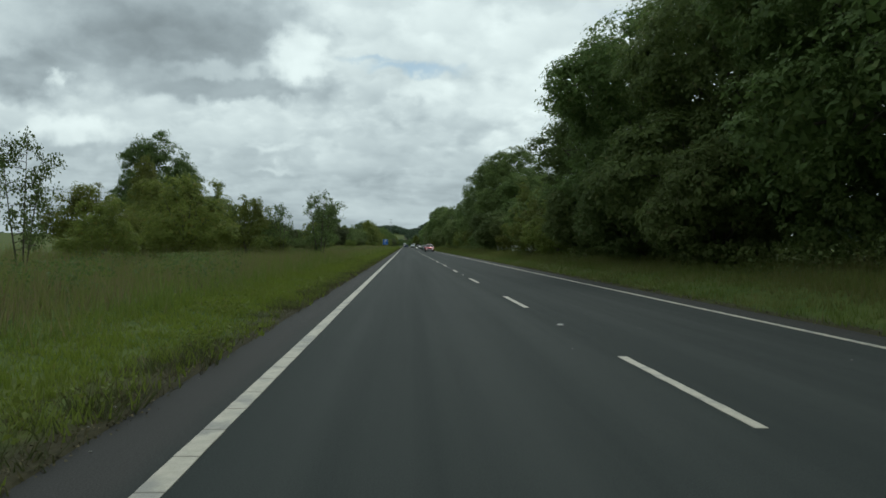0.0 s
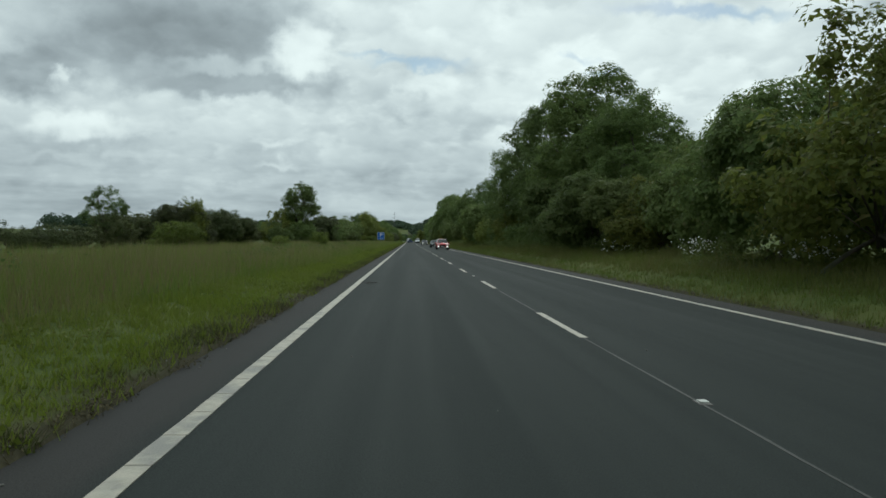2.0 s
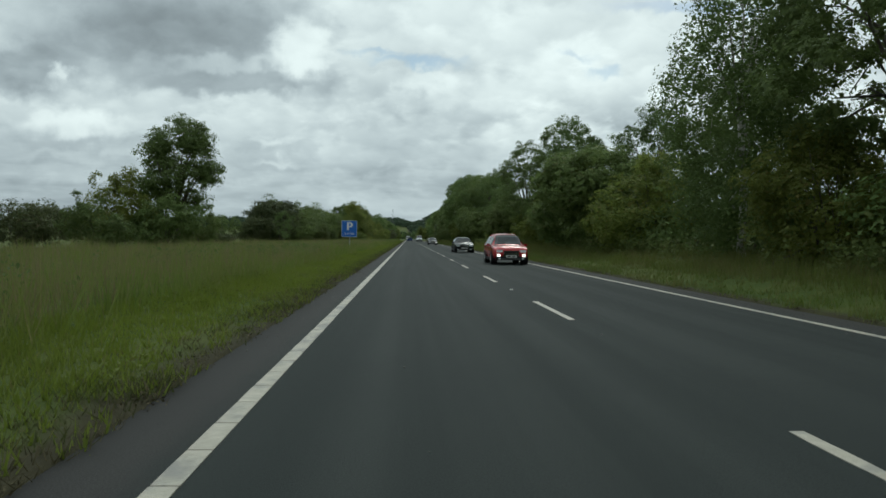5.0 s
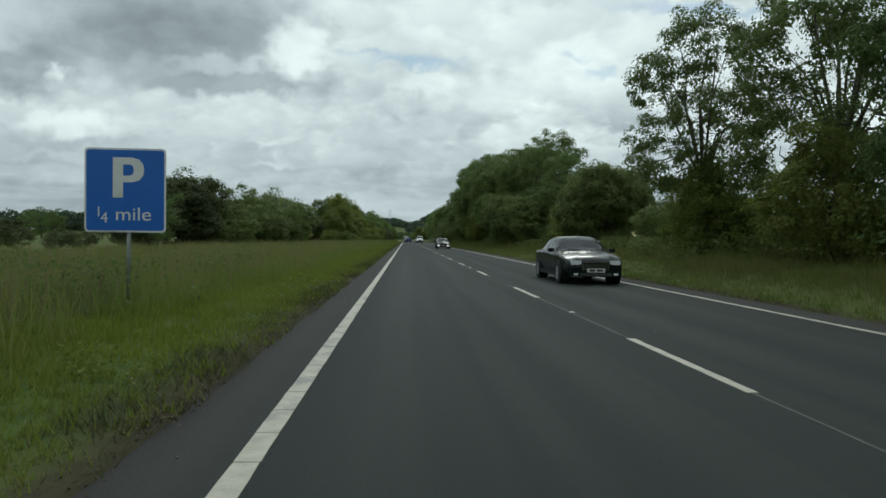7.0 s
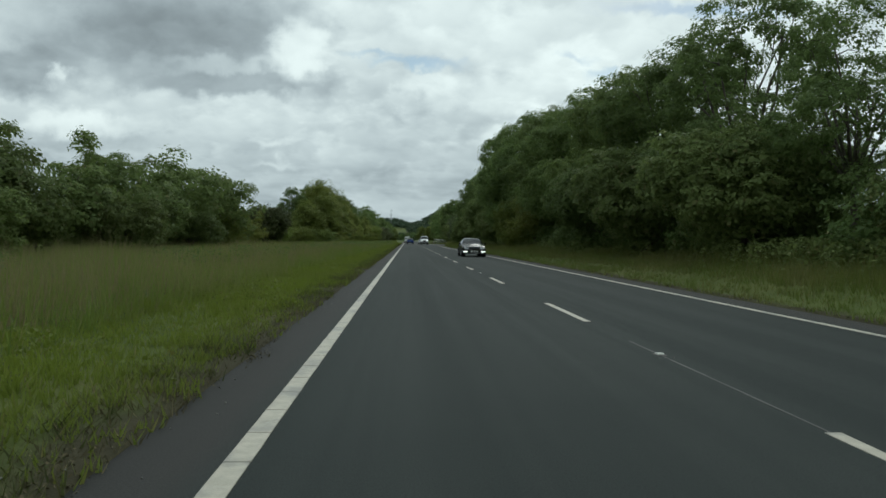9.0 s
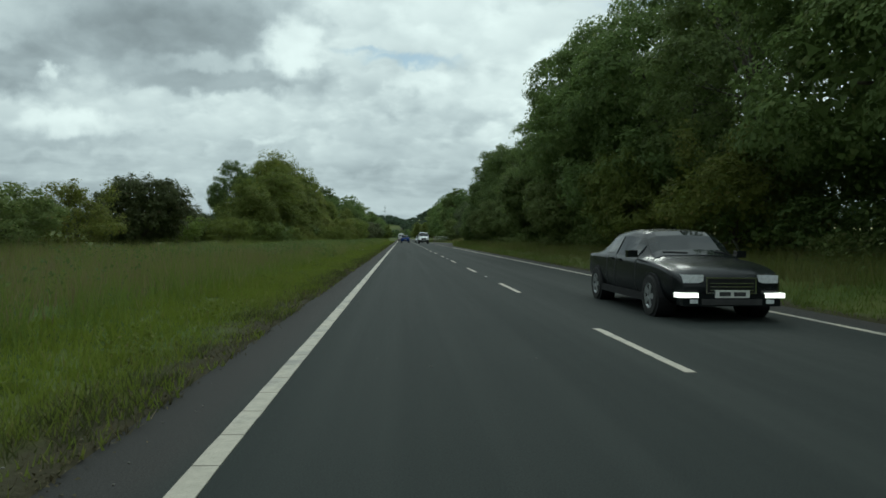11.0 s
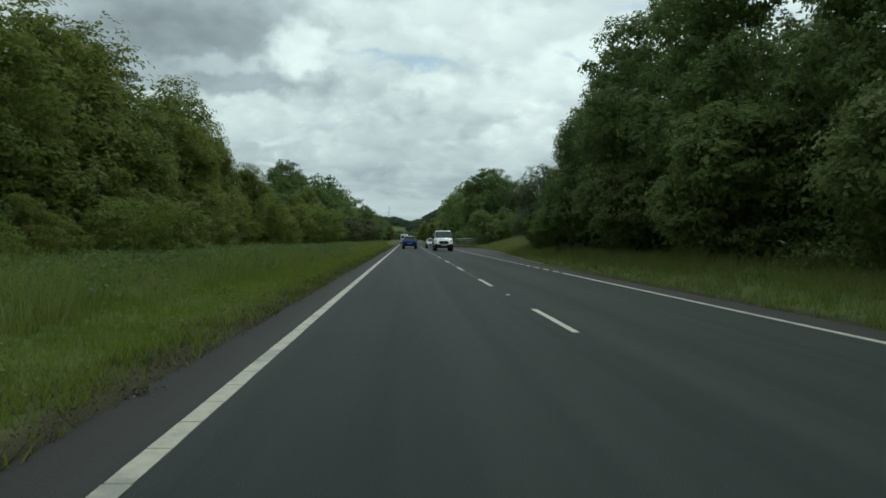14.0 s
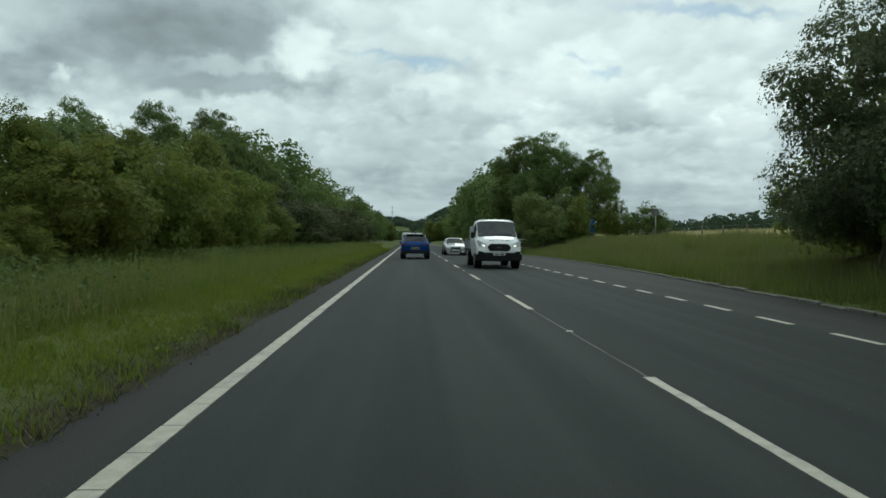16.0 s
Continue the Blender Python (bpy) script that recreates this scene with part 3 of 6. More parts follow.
def sprig_sheet(centres, sizes, normals, rng):
    """Sprigs of three pointed leaflets as arrays of triangles."""
    n = len(centres)
    t = rng.normal(size=(n, 3))
    nrm = normals / np.linalg.norm(normals, axis=1, keepdims=True)
    t -= (t * nrm).sum(1, keepdims=True) * nrm
    t /= np.linalg.norm(t, axis=1, keepdims=True)
    s = np.cross(nrm, t)
    out = []
    for k in range(3):
        a = (k * 2.1 + rng.normal(size=n) * 0.4)[:, None]
        d = t * np.cos(a) + s * np.sin(a)
        q = s * np.cos(a) - t * np.sin(a)
        l = (sizes * rng.uniform(0.75, 1.25, n))[:, None]
        p = centres + d * l * 0.15 + nrm * l * rng.normal(size=(n, 1)) * 0.25
        w = l * rng.uniform(0.26, 0.40, (n, 1))
        tip = p + d * l - nrm * l * rng.uniform(-0.1, 0.45, (n, 1))
        out.append(np.stack([p - q * w + d * l * 0.2, p + q * w + d * l * 0.25, tip], 1))
    v = np.stack(out, 1).reshape(-1, 3)
    return v, np.arange(len(v)).reshape(-1, 3)


def crown_points(lobes, clumps, leaves, clump_r, rng, flat=0.6, inner=0.18, droop=0.0, plates=0, gaps=0.0):
    """Places and facing directions of sprigs, gathered in domed clumps over the skins of overlapping lobes, and of the broad inner leaves of each clump."""
    cen, rad = np.array([l[0] for l in lobes], float), np.array([l[1] for l in lobes], float)
    wt = (rad[:, 0] * rad[:, 1] + rad[:, 2] * rad[:, 0]) ** 1.0
    pick = rng.choice(len(lobes), size=clumps * 3, p=wt / wt.sum())
    d = rng.normal(size=(clumps * 3, 3))
    d /= np.linalg.norm(d, axis=1, keepdims=True)
    depth = np.where(rng.random(clumps * 3) < inner, rng.uniform(0.35, 0.8, clumps * 3), rng.uniform(0.84, 1.04, clumps * 3))
    pts = cen[pick] + d * rad[pick] * depth[:, None]
    rel = (pts[:, None] - cen[None]) / rad[None]
    deep = (np.linalg.norm(rel, axis=2) < 0.72).sum(1) - (depth < 0.72)
    # hollows between the boughs, where few clumps grow
    p = pts + rng.uniform(0, 20, 3)
    hollow = np.sin(p[:, 0] * 1.9 + np.sin(p[:, 2] * 1.3)) + np.sin(p[:, 1] * 2.1 + np.sin(p[:, 0] * 1.1)) + np.sin(p[:, 2] * 2.3 + np.sin(p[:, 1] * 1.4))
    full = hollow > np.quantile(hollow, gaps) if gaps else hollow > -9
    keep = np.where((deep <= 0) & (pts[:, 2] > 0.15) & full)[0][:clumps]
    pts, out = pts[keep], d[keep]
    cr = clump_r * rng.uniform(0.50, 1.30, len(pts))

    def dome(idx, lo, hi):
        o = rng.normal(size=(len(idx), 3))
        o *= (rng.uniform(lo, hi, len(idx)) / np.linalg.norm(o, axis=1))[:, None]
        # clumps are domed: most leaves sit on the upper side, so that each casts shade below itself
        o[:, 2] = np.where((rng.random(len(idx)) < 0.72) & (droop == 0), np.abs(o[:, 2]), o[:, 2])
        o[:, 2] = o[:, 2] * flat * 1.15 - droop * np.abs(rng.normal(size=len(idx)))
        c = pts[idx] + o * cr[idx][:, None]
        face = o / (np.linalg.norm(o, axis=1, keepdims=True) + 1e-6)
        return c, face * 0.9 + out[idx] * 0.5 + rng.normal(size=(len(idx), 3)) * 0.30 + np.array([0, 0, 0.45])

    idx = np.repeat(np.arange(len(pts)), rng.poisson(leaves, len(pts)) + 2)
    c, nrm = dome(idx, 0.66, 1.08)
    idx = np.repeat(np.arange(len(pts)), plates)
    pc, pn = dome(idx, 0.45, 0.86)
    return c, nrm, pc, pn, cr[idx]


def limb_runs(base, lobes, trunk_r, fork, rng, lean=0.0, twigs=3):
    runs = []
    top = max(l[0][2] for l in lobes)
    p0 = np.array(base, float)
    f = np.array([lean * fork + rng.normal() * 0.15, rng.normal() * 0.15, fork])
    runs.append(([p0 - [0, 0, 0.2], p0 + (f - p0) * 0.08, p0 + (f - p0) * 0.5 + rng.normal(size=3) * 0.06, f], [trunk_r * 1.45, trunk_r * 1.05, trunk_r * 0.88, trunk_r * 0.75]))
    for c, r in lobes:
        e = np.array(c, float)
        mid = f + (e - f) * 0.5 + rng.normal(size=3) * 0.25 + [0, 0, 0.1 * (top - fork)]
        k = trunk_r * rng.uniform(0.35, 0.55)
        runs.append(([f - [0, 0, 0.25], mid, e], [k, k * 0.6, k * 0.25]))
        for _ in range(twigs):
            d = rng.normal(size=3)
            d /= np.linalg.norm(d)
            tip = e + d * np.array(r) * 0.85
            runs.append(([mid + (e - mid) * rng.random(), (e + tip) / 2 + rng.normal(size=3) * 0.1, tip], [k * 0.3, k * 0.2, 0.012]))
    return runs


ICO = None


def sprays(pts, radii, flat, rng):
    """Crumpled solid hearts of the leaf clumps, so that the crowns close up: twenty faces each."""
    global ICO
    if ICO is None:
        bm = bmesh.new()
        bmesh.ops.create_icosphere(bm, subdivisions=1, radius=1.0)
        ICO = (np.array([v.co[:] for v in bm.verts]), np.array([[v.index for v in f.verts] for f in bm.faces]))
        bm.free()
    iv, jf = ICO
    n = len(pts)
    v = iv[None] * rng.uniform(0.62, 1.22, (n, len(iv), 1)) * radii[:, None, None]
    v[..., 2] *= flat * 1.1
    v = v + pts[:, None]
    f = jf[None] + (np.arange(n) * len(iv))[:, None, None]
    return v.reshape(-1, 3), f.reshape(-1, 3)


def make_tree(name, label, seed, height, lobes, trunk_r, fork, leaf_mat, bark, clumps, leaves, clump_r, leaf_size, flat=0.6, inner=0.18, droop=0.0, stems=1, spread=0.0, twigs=2, sides=5, solid=0.0, fine=True, plates=0, gaps=0.0):
    rng = np.random.default_rng(seed)
    ob = thing(name, label, "bush" if name.endswith("bush") or name == "hedge" else "tree")
    runs = []
    for s in range(stems):
        off = (rng.normal() * spread, rng.normal() * spread, 0)
        mine = [l for i, l in enumerate(lobes) if i % stems == s] or lobes[:1]
        runs += limb_runs(off, mine, trunk_r, fork, rng, twigs=twigs)
    tubes("trunk", [(p, r) for p, r in runs], bark, ob, sides=sides)
    c, nrm, pc, pn, pr = crown_points(lobes, clumps, leaves, clump_r, rng, flat, inner, droop, plates, gaps)
    size = leaf_size * rng.uniform(0.65, 1.35, len(c))
    v, f = (sprig_sheet if fine else leaf_sheet)(c, size * (0.66 if fine else 1.0), nrm, rng)
    leaf = f if fine else np.concatenate([f[:, [0, 1, 2]], f[:, [0, 2, 3]]])
    sheets, faces = [v], [leaf]
    if plates:
        # broad leaves inside each clump close it behind its sprigs
        bv, bf = leaf_sheet(pc, np.clip(pr * 0.34, 0.09, 0.21 if fine else 0.6) * rng.uniform(0.7, 1.25, len(pc)), pn, rng)
        faces += [bf[:, [0, 1, 2]] + len(v), bf[:, [0, 2, 3]] + len(v)]
        sheets.append(bv)
    if solid:
        fill = 20 if not fine else 84 if clumps > 200 else 40
        # coarse inner sprays deep inside the lobes close the crown behind the leaves
        cen = np.repeat(np.array([l[0] for l in lobes], float), fill, 0)
        rad = np.repeat(np.array([l[1] for l in lobes], float), fill, 0)
        off = rng.normal(size=cen.shape)
        off *= rng.uniform(0.25, 0.72, (len(off), 1)) / np.linalg.norm(off, axis=1, keepdims=True)
        bv, bf = sprig_sheet(cen + off * rad, np.clip(rad.mean(1) * (0.22 if fine else 0.4), 0.12, solid), off + rng.normal(size=off.shape) * 0.3, rng)
        faces.append(bf + sum(len(q) for q in sheets))
        sheets.append(bv)
    adopt("crown", mesh_from("crown", np.concatenate(sheets), np.concatenate(faces), leaf_mat), ob)
    ob["tall"] = float(np.percentile(c[:, 2], 99.7))
    return ob


def dome_lobes(seed, height, radius, low, count=11, top_bias=0.0):
    """Lobes that make up a broad crown from low to height."""
    rng = np.random.default_rng(seed)
    out = [((0, 0, low + (height - low) * 0.55), (radius * 0.72, radius * 0.72, (height - low) * 0.45))]
    for i in range(count):
        a = 2 * pi * (i + rng.random() * 0.7) / count * 2.0
        lev = (i + 0.5) / count
        z = low + (height - low) * (0.16 + 0.66 * lev)
        prof = sin(pi * min(1.0, 0.26 + 0.60 * lev)) ** 0.8
        rr = radius * prof * rng.uniform(0.50, 0.72)
        k = radius * rng.uniform(0.34, 0.46)
        out.append(((rr * cos(a), rr * sin(a), z), (k, k, k * rng.uniform(0.6, 0.85))))
    return out


def spire_lobes(seed, height, radius, low, count=9):
    rng = np.random.default_rng(seed)
    out = []
    for i in range(count):
        lev = (i + 0.5) / count
        z = low + (height - low) * lev * 0.93
        a = rng.random() * 2 * pi
        prof = (1 - lev) ** 0.6 * (0.4 + 0.6 * min(1, lev * 4))
        rr = radius * prof * 0.55
        k = radius * (0.30 + 0.42 * prof)
        out.append(((rr * cos(a), rr * sin(a), z), (k, k, k * 1.05)))
    return out


def mound_lobes(seed, height, radius, count=8, shoots=0):
    rng = np.random.default_rng(seed)
    out = [((0, 0, height * 0.42), (radius * 0.8, radius * 0.8, height * 0.42))]
    for i in range(count):
        a = 2 * pi * (i + rng.random()) / count
        k = radius * rng.uniform(0.30, 0.5)
        out.append(((radius * 0.62 * cos(a), radius * 0.62 * sin(a), height * rng.uniform(0.22, 0.66)), (k, k, k * 0.9)))
    for i in range(shoots):
        a, r = rng.random() * 2 * pi, radius * rng.random() * 0.7
        out.append(((r * cos(a), r * sin(a), height * rng.uniform(0.78, 0.98)), (radius * 0.13, radius * 0.13, height * 0.18)))
    return out


S = {}
DOME = "broad leafy sycamore with a dense dark green crown"
S["dome"] = [make_tree("sycamore_tree", DOME, 11 + i, 12, dome_lobes(21 + i, 12, 5.2, 0.3, 16), 0.30, 3.0, LEAF_DARK, BARK, 560, 24, 0.78, 0.22, 0.66, 0.05, solid=0.34, plates=42, gaps=0.10) for i in range(3)]
S["ash"] = [make_tree("ash_tree", "open-crowned ash tree with sky showing through its branches", 31 + i, 12, dome_lobes(41 + i, 12, 4.3, 0.8, 18), 0.20, 3.6, LEAF_MID, BARK, 400, 24, 0.62, 0.22, 0.6, 0.06, plates=15, gaps=0.16) for i in range(2)]
S["spire"] = [make_tree("cherry_tree", "young upright wild cherry with light green shoots", 51 + i, 9, spire_lobes(61 + i, 9, 3.4, 0.2, 14), 0.13, 1.6, LEAF_YOUNG, BARK, 320, 18, 0.66, 0.23, 0.95, 0.04, plates=19, stems=2, spread=0.3, twigs=0, sides=4, solid=0.34) for i in range(2)]
S["bush"] = [make_tree("hawthorn_bush", "dense rounded hawthorn bush at the meadow's edge", 71 + i, 5, mound_lobes(81 + i, 5, 3.0, 10, i), 0.07, 0.8, LEAF_BUSH, BARK, 175, 15, 0.58, 0.24, 0.7, 0.05, plates=34, stems=3, spread=0.4, twigs=0, sides=4, solid=0.34) for i in range(3)]
S["hedge"] = [make_tree("hedge_bush", "bushy field hedge of mixed thorn", 77 + i, 5, mound_lobes(88 + i, 5, 3.0, 10, 2 * i), 0.07, 0.8, LEAF_HEDGE, BARK, 150, 13, 0.56, 0.24, 0.7, 0.05, plates=16, stems=2, spread=0.4, twigs=0, sides=3, solid=0.34, gaps=0.15) for i in range(2)]
S["thorn"] = [make_tree("hawthorn_bush", "dense dark hawthorn beside the road", 75, 5, mound_lobes(84, 5, 2.7, 13, 0), 0.08, 0.8, LEAF_BUSH, BARK, 440, 30, 0.48, 0.125, 0.7, 0.05, plates=30, stems=3, spread=0.4, twigs=0, sides=5, solid=0.34)]
S["blackthorn"] = [make_tree("blackthorn_bush", "dense dark blackthorn bush in the field hedge", 78 + i, 5, mound_lobes(86 + 3 * i, 5, 2.7, 14, 0), 0.07, 0.8, LEAF_HEDGE, BARK, 260, 20, 0.52, 0.18, 0.7, 0.05, plates=34, stems=3, spread=0.4, twigs=0, sides=4, solid=0.34) for i in range(2)]
S["scrub"] = [make_tree("scrub_bush", "ragged scrub with upright leafy shoots", 91 + i, 5, mound_lobes(95 + i, 4, 2.5, 7, 9), 0.05, 0.7, LEAF_YOUNG, BARK, 150, 18, 0.46, 0.20, 0.9, 0.06, plates=18, stems=4, spread=0.6, twigs=0, sides=4, solid=0.34) for i in range(2)]
S["lime"] = [make_tree("lime_bush", "small bright yellow-green bush", 101, 2.5, mound_lobes(102, 2.5, 1.8, 7), 0.04, 0.4, LEAF_LIME, BARK, 110, 18, 0.36, 0.15, 0.7, 0.05, plates=10, stems=3, spread=0.3, twigs=0, sides=4, solid=0.34)]
S["willow"] = [make_tree("willow_tree", "grey-leaved willow with a feathery crown", 111, 7, dome_lobes(112, 7, 3.1, 0.2, 14), 0.12, 1.4, LEAF_GREY, BARK, 520, 24, 0.46, 0.15, 0.8, 0.06, plates=5, stems=3, spread=0.4, twigs=1, solid=0.34)]
S["birch"] = [make_tree("birch_tree", "slender birch with pale stem and hanging twigs", 121, 12, spire_lobes(122, 12, 2.7, 1.8, 13), 0.11, 5.0, LEAF_MID, PALE_BARK, 330, 34, 0.55, 0.17, 1.0, 0.1, 1.5, plates=6)]
S["far"] = [make_tree("woodland_tree", "leafy tree in the row beside the road", 131 + i, 12, dome_lobes(141 + i, 12, 5.0, 0.2, 11), 0.3, 3.0, LEAF_DARK, BARK, 90, 10, 1.45, 0.6, 0.7, 0.02, plates=14, twigs=0, sides=3, solid=0.34, fine=False) for i in range(2)]
S["under"] = [make_tree("undergrowth_bush", "dark low undergrowth beneath the roadside trees", 135, 3, mound_lobes(136, 3, 2.9, 8, 2), 0.05, 0.5, LEAF_DARK, BARK, 70, 10, 0.7, 0.30, 0.7, 0.03, plates=8, stems=1, spread=0.4, twigs=0, sides=3, solid=0.34)]
S["lone"] = [make_tree("oak_tree", "tall lone tree with a rounded crown above the hedge", 151, 10.6, dome_lobes(152, 10.6, 3.7, 2.4, 17), 0.22, 3.0, LEAF_MID, BARK, 430, 18, 0.6, 0.2, 0.6, 0.05, solid=0.34, plates=12)]


def make_sapling():
    rng = np.random.default_rng(161)
    ob = thing("sapling", "thin young tree with sparse leafy side branches", "tree")
    runs, tips = [], []
    for s, (dx, lean) in enumerate(((0.0, -0.05), (0.35, 0.10), (-0.2, -0.16))):
        top = np.array([dx + lean * 4.5, rng.normal() * 0.2, 4.7 - 0.4 * s])
        runs.append(([np.array([dx * 0.4, 0, -0.1]), np.array([dx + lean * 1.5, 0.05, 2.0]), top], [0.045, 0.03, 0.008]))
        for i in range(15):
            z = 0.9 + 3.6 * i / 15
            a = rng.random() * 2 * pi
            l = 2.0 * (1 - z / 6.6) * rng.uniform(0.6, 1.2)
            b = np.array([dx * (0.4 + 0.6 * z / 4.9) + lean * z, 0, z])
            e = b + np.array([cos(a) * l, sin(a) * l, 0.28 * l])
            runs.append(([b, (b + e) / 2 + [0, 0, -0.05], e], [0.014, 0.010, 0.004]))
            tips += [b + (e - b) * q for q in (0.45, 0.7, 0.9, 1.05)]
        tips += [top, top - [0, 0, 0.2], top - [0, 0, 0.4]]
    tubes("trunk", runs, BARK, ob, sides=5)
    tips = np.array(tips)
    idx = np.repeat(np.arange(len(tips)), rng.poisson(15, len(tips)))
    c = tips[idx] + rng.normal(size=(len(idx), 3)) * 0.12
    v, f = leaf_sheet(c, rng.uniform(0.08, 0.15, len(c)), rng.normal(size=(len(c), 3)) + [0, 0, 0.5], rng)
    adopt("crown", mesh_from("crown", v, f, LEAF_MID), ob)
    ob["tall"] = 4.9
    return ob


S["sapling"] = [make_sapling()]
build_pothole(ROAD, -3.38, 64.85)
USED = set()
TURN = random.Random(77)


def plant(kind, x, y, tall, wide=1.0, variant=None, sink=0.05):
    """Stand a tree or bush of that kind and height on the ground; wide stretches its spread."""
    pool = S[kind]
    src = pool[TURN.randrange(len(pool)) if variant is None else variant]
    s = tall / src["tall"]
    z = float(ground_height(x, y)) - sink
    m = pose(x, y, z, TURN.uniform(-2, 2), TURN.uniform(-2, 2), TURN.uniform(0, 360)) @ Matrix.Diagonal((s * wide, s * wide, s, 1))
    if src.name in USED:
        k = src.scale
        return copy_thing(src, m @ Matrix.Diagonal((1 / k[0], 1 / k[1], 1 / k[2], 1)))
    USED.add(src.name)
    src.matrix_basis = m
    return src


def row(kinds, x, y0, y1, gap, tall, wide=1.0, jx=1.0, rng=random.Random(3)):
    y = y0
    while y < y1:
        h = tall * rng.uniform(0.86, 1.1)
        plant(rng.choice(kinds), x + rng.uniform(-jx, jx), y + rng.uniform(-0.2, 0.2) * gap, h, wide * rng.uniform(0.9, 1.15))
        y += gap * rng.uniform(0.85, 1.15)


# right side of the road: kind, x, y, height, spread
RIGHT = (
    ("far", 13, -14, 13, 1.0), ("far", 12.5, -4, 14, 1.0), ("far", 12, 6, 14, 1.0), ("far", 12.5, 14, 14, 1.0), ("dome", 12.5, 23, 14.5, 1.0),
    ("dome", 12.5, 32, 15, 1.0), ("dome", 12.3, 41, 15, 1.05), ("ash", 12.0, 50, 14.5, 1.1), ("thorn", 9.2, 38, 5, 1.0), ("thorn", 9.0, 46, 5, 1.0), ("thorn", 9.2, 29, 4.5, 1.0),
    ("dome", 11.8, 57, 11.6, 0.74), ("scrub", 9.0, 55, 4.5, 1.1), ("scrub", 9.6, 61.5, 6.5, 1.0), ("thorn", 10.2, 67, 6.0, 0.95), ("bush", 12.0, 76.5, 6.5, 0.85), ("scrub", 10.6, 79.5, 4.2, 1.1),
    ("dome", 13.2, 89.5, 10.3, 0.98), ("dome", 13.2, 99, 14.3, 0.95), ("ash", 12.6, 108.5, 15.2, 1.0), ("ash", 12.8, 118.5, 15.4, 1.0), ("thorn", 9.6, 88, 5.0, 1.1), ("thorn", 10.2, 97, 5.5, 1.0), ("thorn", 10.5, 82.5, 4.2, 1.1),
    ("birch", 10.2, 132.0, 12.4, 1.25), ("ash", 12.8, 126, 13.6, 1.0), ("ash", 14.5, 139, 11.0, 0.9), ("scrub", 9.8, 126, 4.5, 1.0), ("scrub", 10.4, 143, 5.5, 1.1), ("thorn", 10.6, 150, 6.5, 1.1), ("ash", 13.5, 151, 9.8, 0.9), ("thorn", 10.4, 157, 6.0, 1.0),
    ("ash", 11.8, 163.5, 10.6, 0.85), ("ash", 12.4, 170.5, 12.2, 0.85), ("ash", 9.9, 176.0, 10.6, 0.82), ("scrub", 9.8, 167, 4.2, 1.0), ("scrub", 10, 175, 4.0, 1.0), ("bush", 12, 184, 3.2, 1.2),
    ("thorn", 10.2, 192.6, 5.7, 0.84), ("scrub", 13.5, 187, 3.2, 1.2), ("scrub", 11.0, 199, 4.4, 1.2), ("bush", 13.2, 200.5, 6.4, 0.8), ("bush", 12.5, 204, 5.0, 1.1), ("scrub", 18, 194, 3.5, 1.5), ("scrub", 20, 204, 3.5, 1.5),
    ("ash", 12.2, 209.5, 8.9, 0.95), ("ash", 12.4, 217, 12.0, 0.95), ("dome", 13.0, 226, 12.2, 0.95), ("thorn", 10.2, 213, 5.2, 1.1), ("thorn", 10.2, 222, 5.8, 1.1), ("dome", 13.0, 236, 13.0, 1.0), ("thorn", 10.4, 231, 5.5, 1.1),
    ("dome", 13.0, 246, 13.6, 1.0), ("ash", 12.4, 255, 14.0, 1.0), ("dome", 12.8, 264, 15.2, 1.0), ("scrub", 9.8, 252, 5.0, 1.1), ("scrub", 9.6, 261, 4.5, 1.1), ("dome", 12.5, 273, 16.0, 1.0), ("lime", 9.0, 262, 5.2, 0.6), ("ash", 11.0, 281, 16.2, 0.85),
    ("thorn", 10.0, 276, 6.0, 1.0), ("ash", 12.2, 289, 13.5, 0.9), ("thorn", 10.4, 288, 7.0, 1.0), ("dome", 13.0, 297, 9.8, 0.9), ("dome", 13.4, 306, 11.5, 1.0), ("dome", 13.0, 316, 13.3, 1.0), ("dome", 12.4, 325.0, 13.8, 0.95),
    ("thorn", 10.8, 302, 5.5, 1.1), ("thorn", 10.6, 312, 5.5, 1.1), ("dome", 11.4, 333.5, 11.8, 0.78), ("dome", 13.6, 344.5, 12.2, 0.66), ("thorn", 10.0, 322, 5.0, 1.0), ("thorn", 10.6, 331, 6.0, 1.0),
    ("willow", 9.3, 345.5, 7.3, 0.84), ("scrub", 11.2, 348, 5.5, 0.9), ("bush", 13.4, 340, 6.5, 0.9), ("thorn", 9.0, 342.5, 3.4, 0.85), ("thorn", 9.2, 336.5, 4.2, 0.9),
    ("bush", 11.4, 396, 6.6, 0.95), ("bush", 13.6, 399, 5.0, 0.9), ("scrub", 13.8, 394.0, 4.6, 0.5), ("dome", 14.6, 410, 13.0, 0.82), ("dome", 19.4, 409, 10.8, 0.68), ("dome", 13.6, 421, 14.5, 0.9), ("scrub", 20.5, 403, 4.5, 0.8), ("bush", 22, 398, 3.6, 1.1),
)
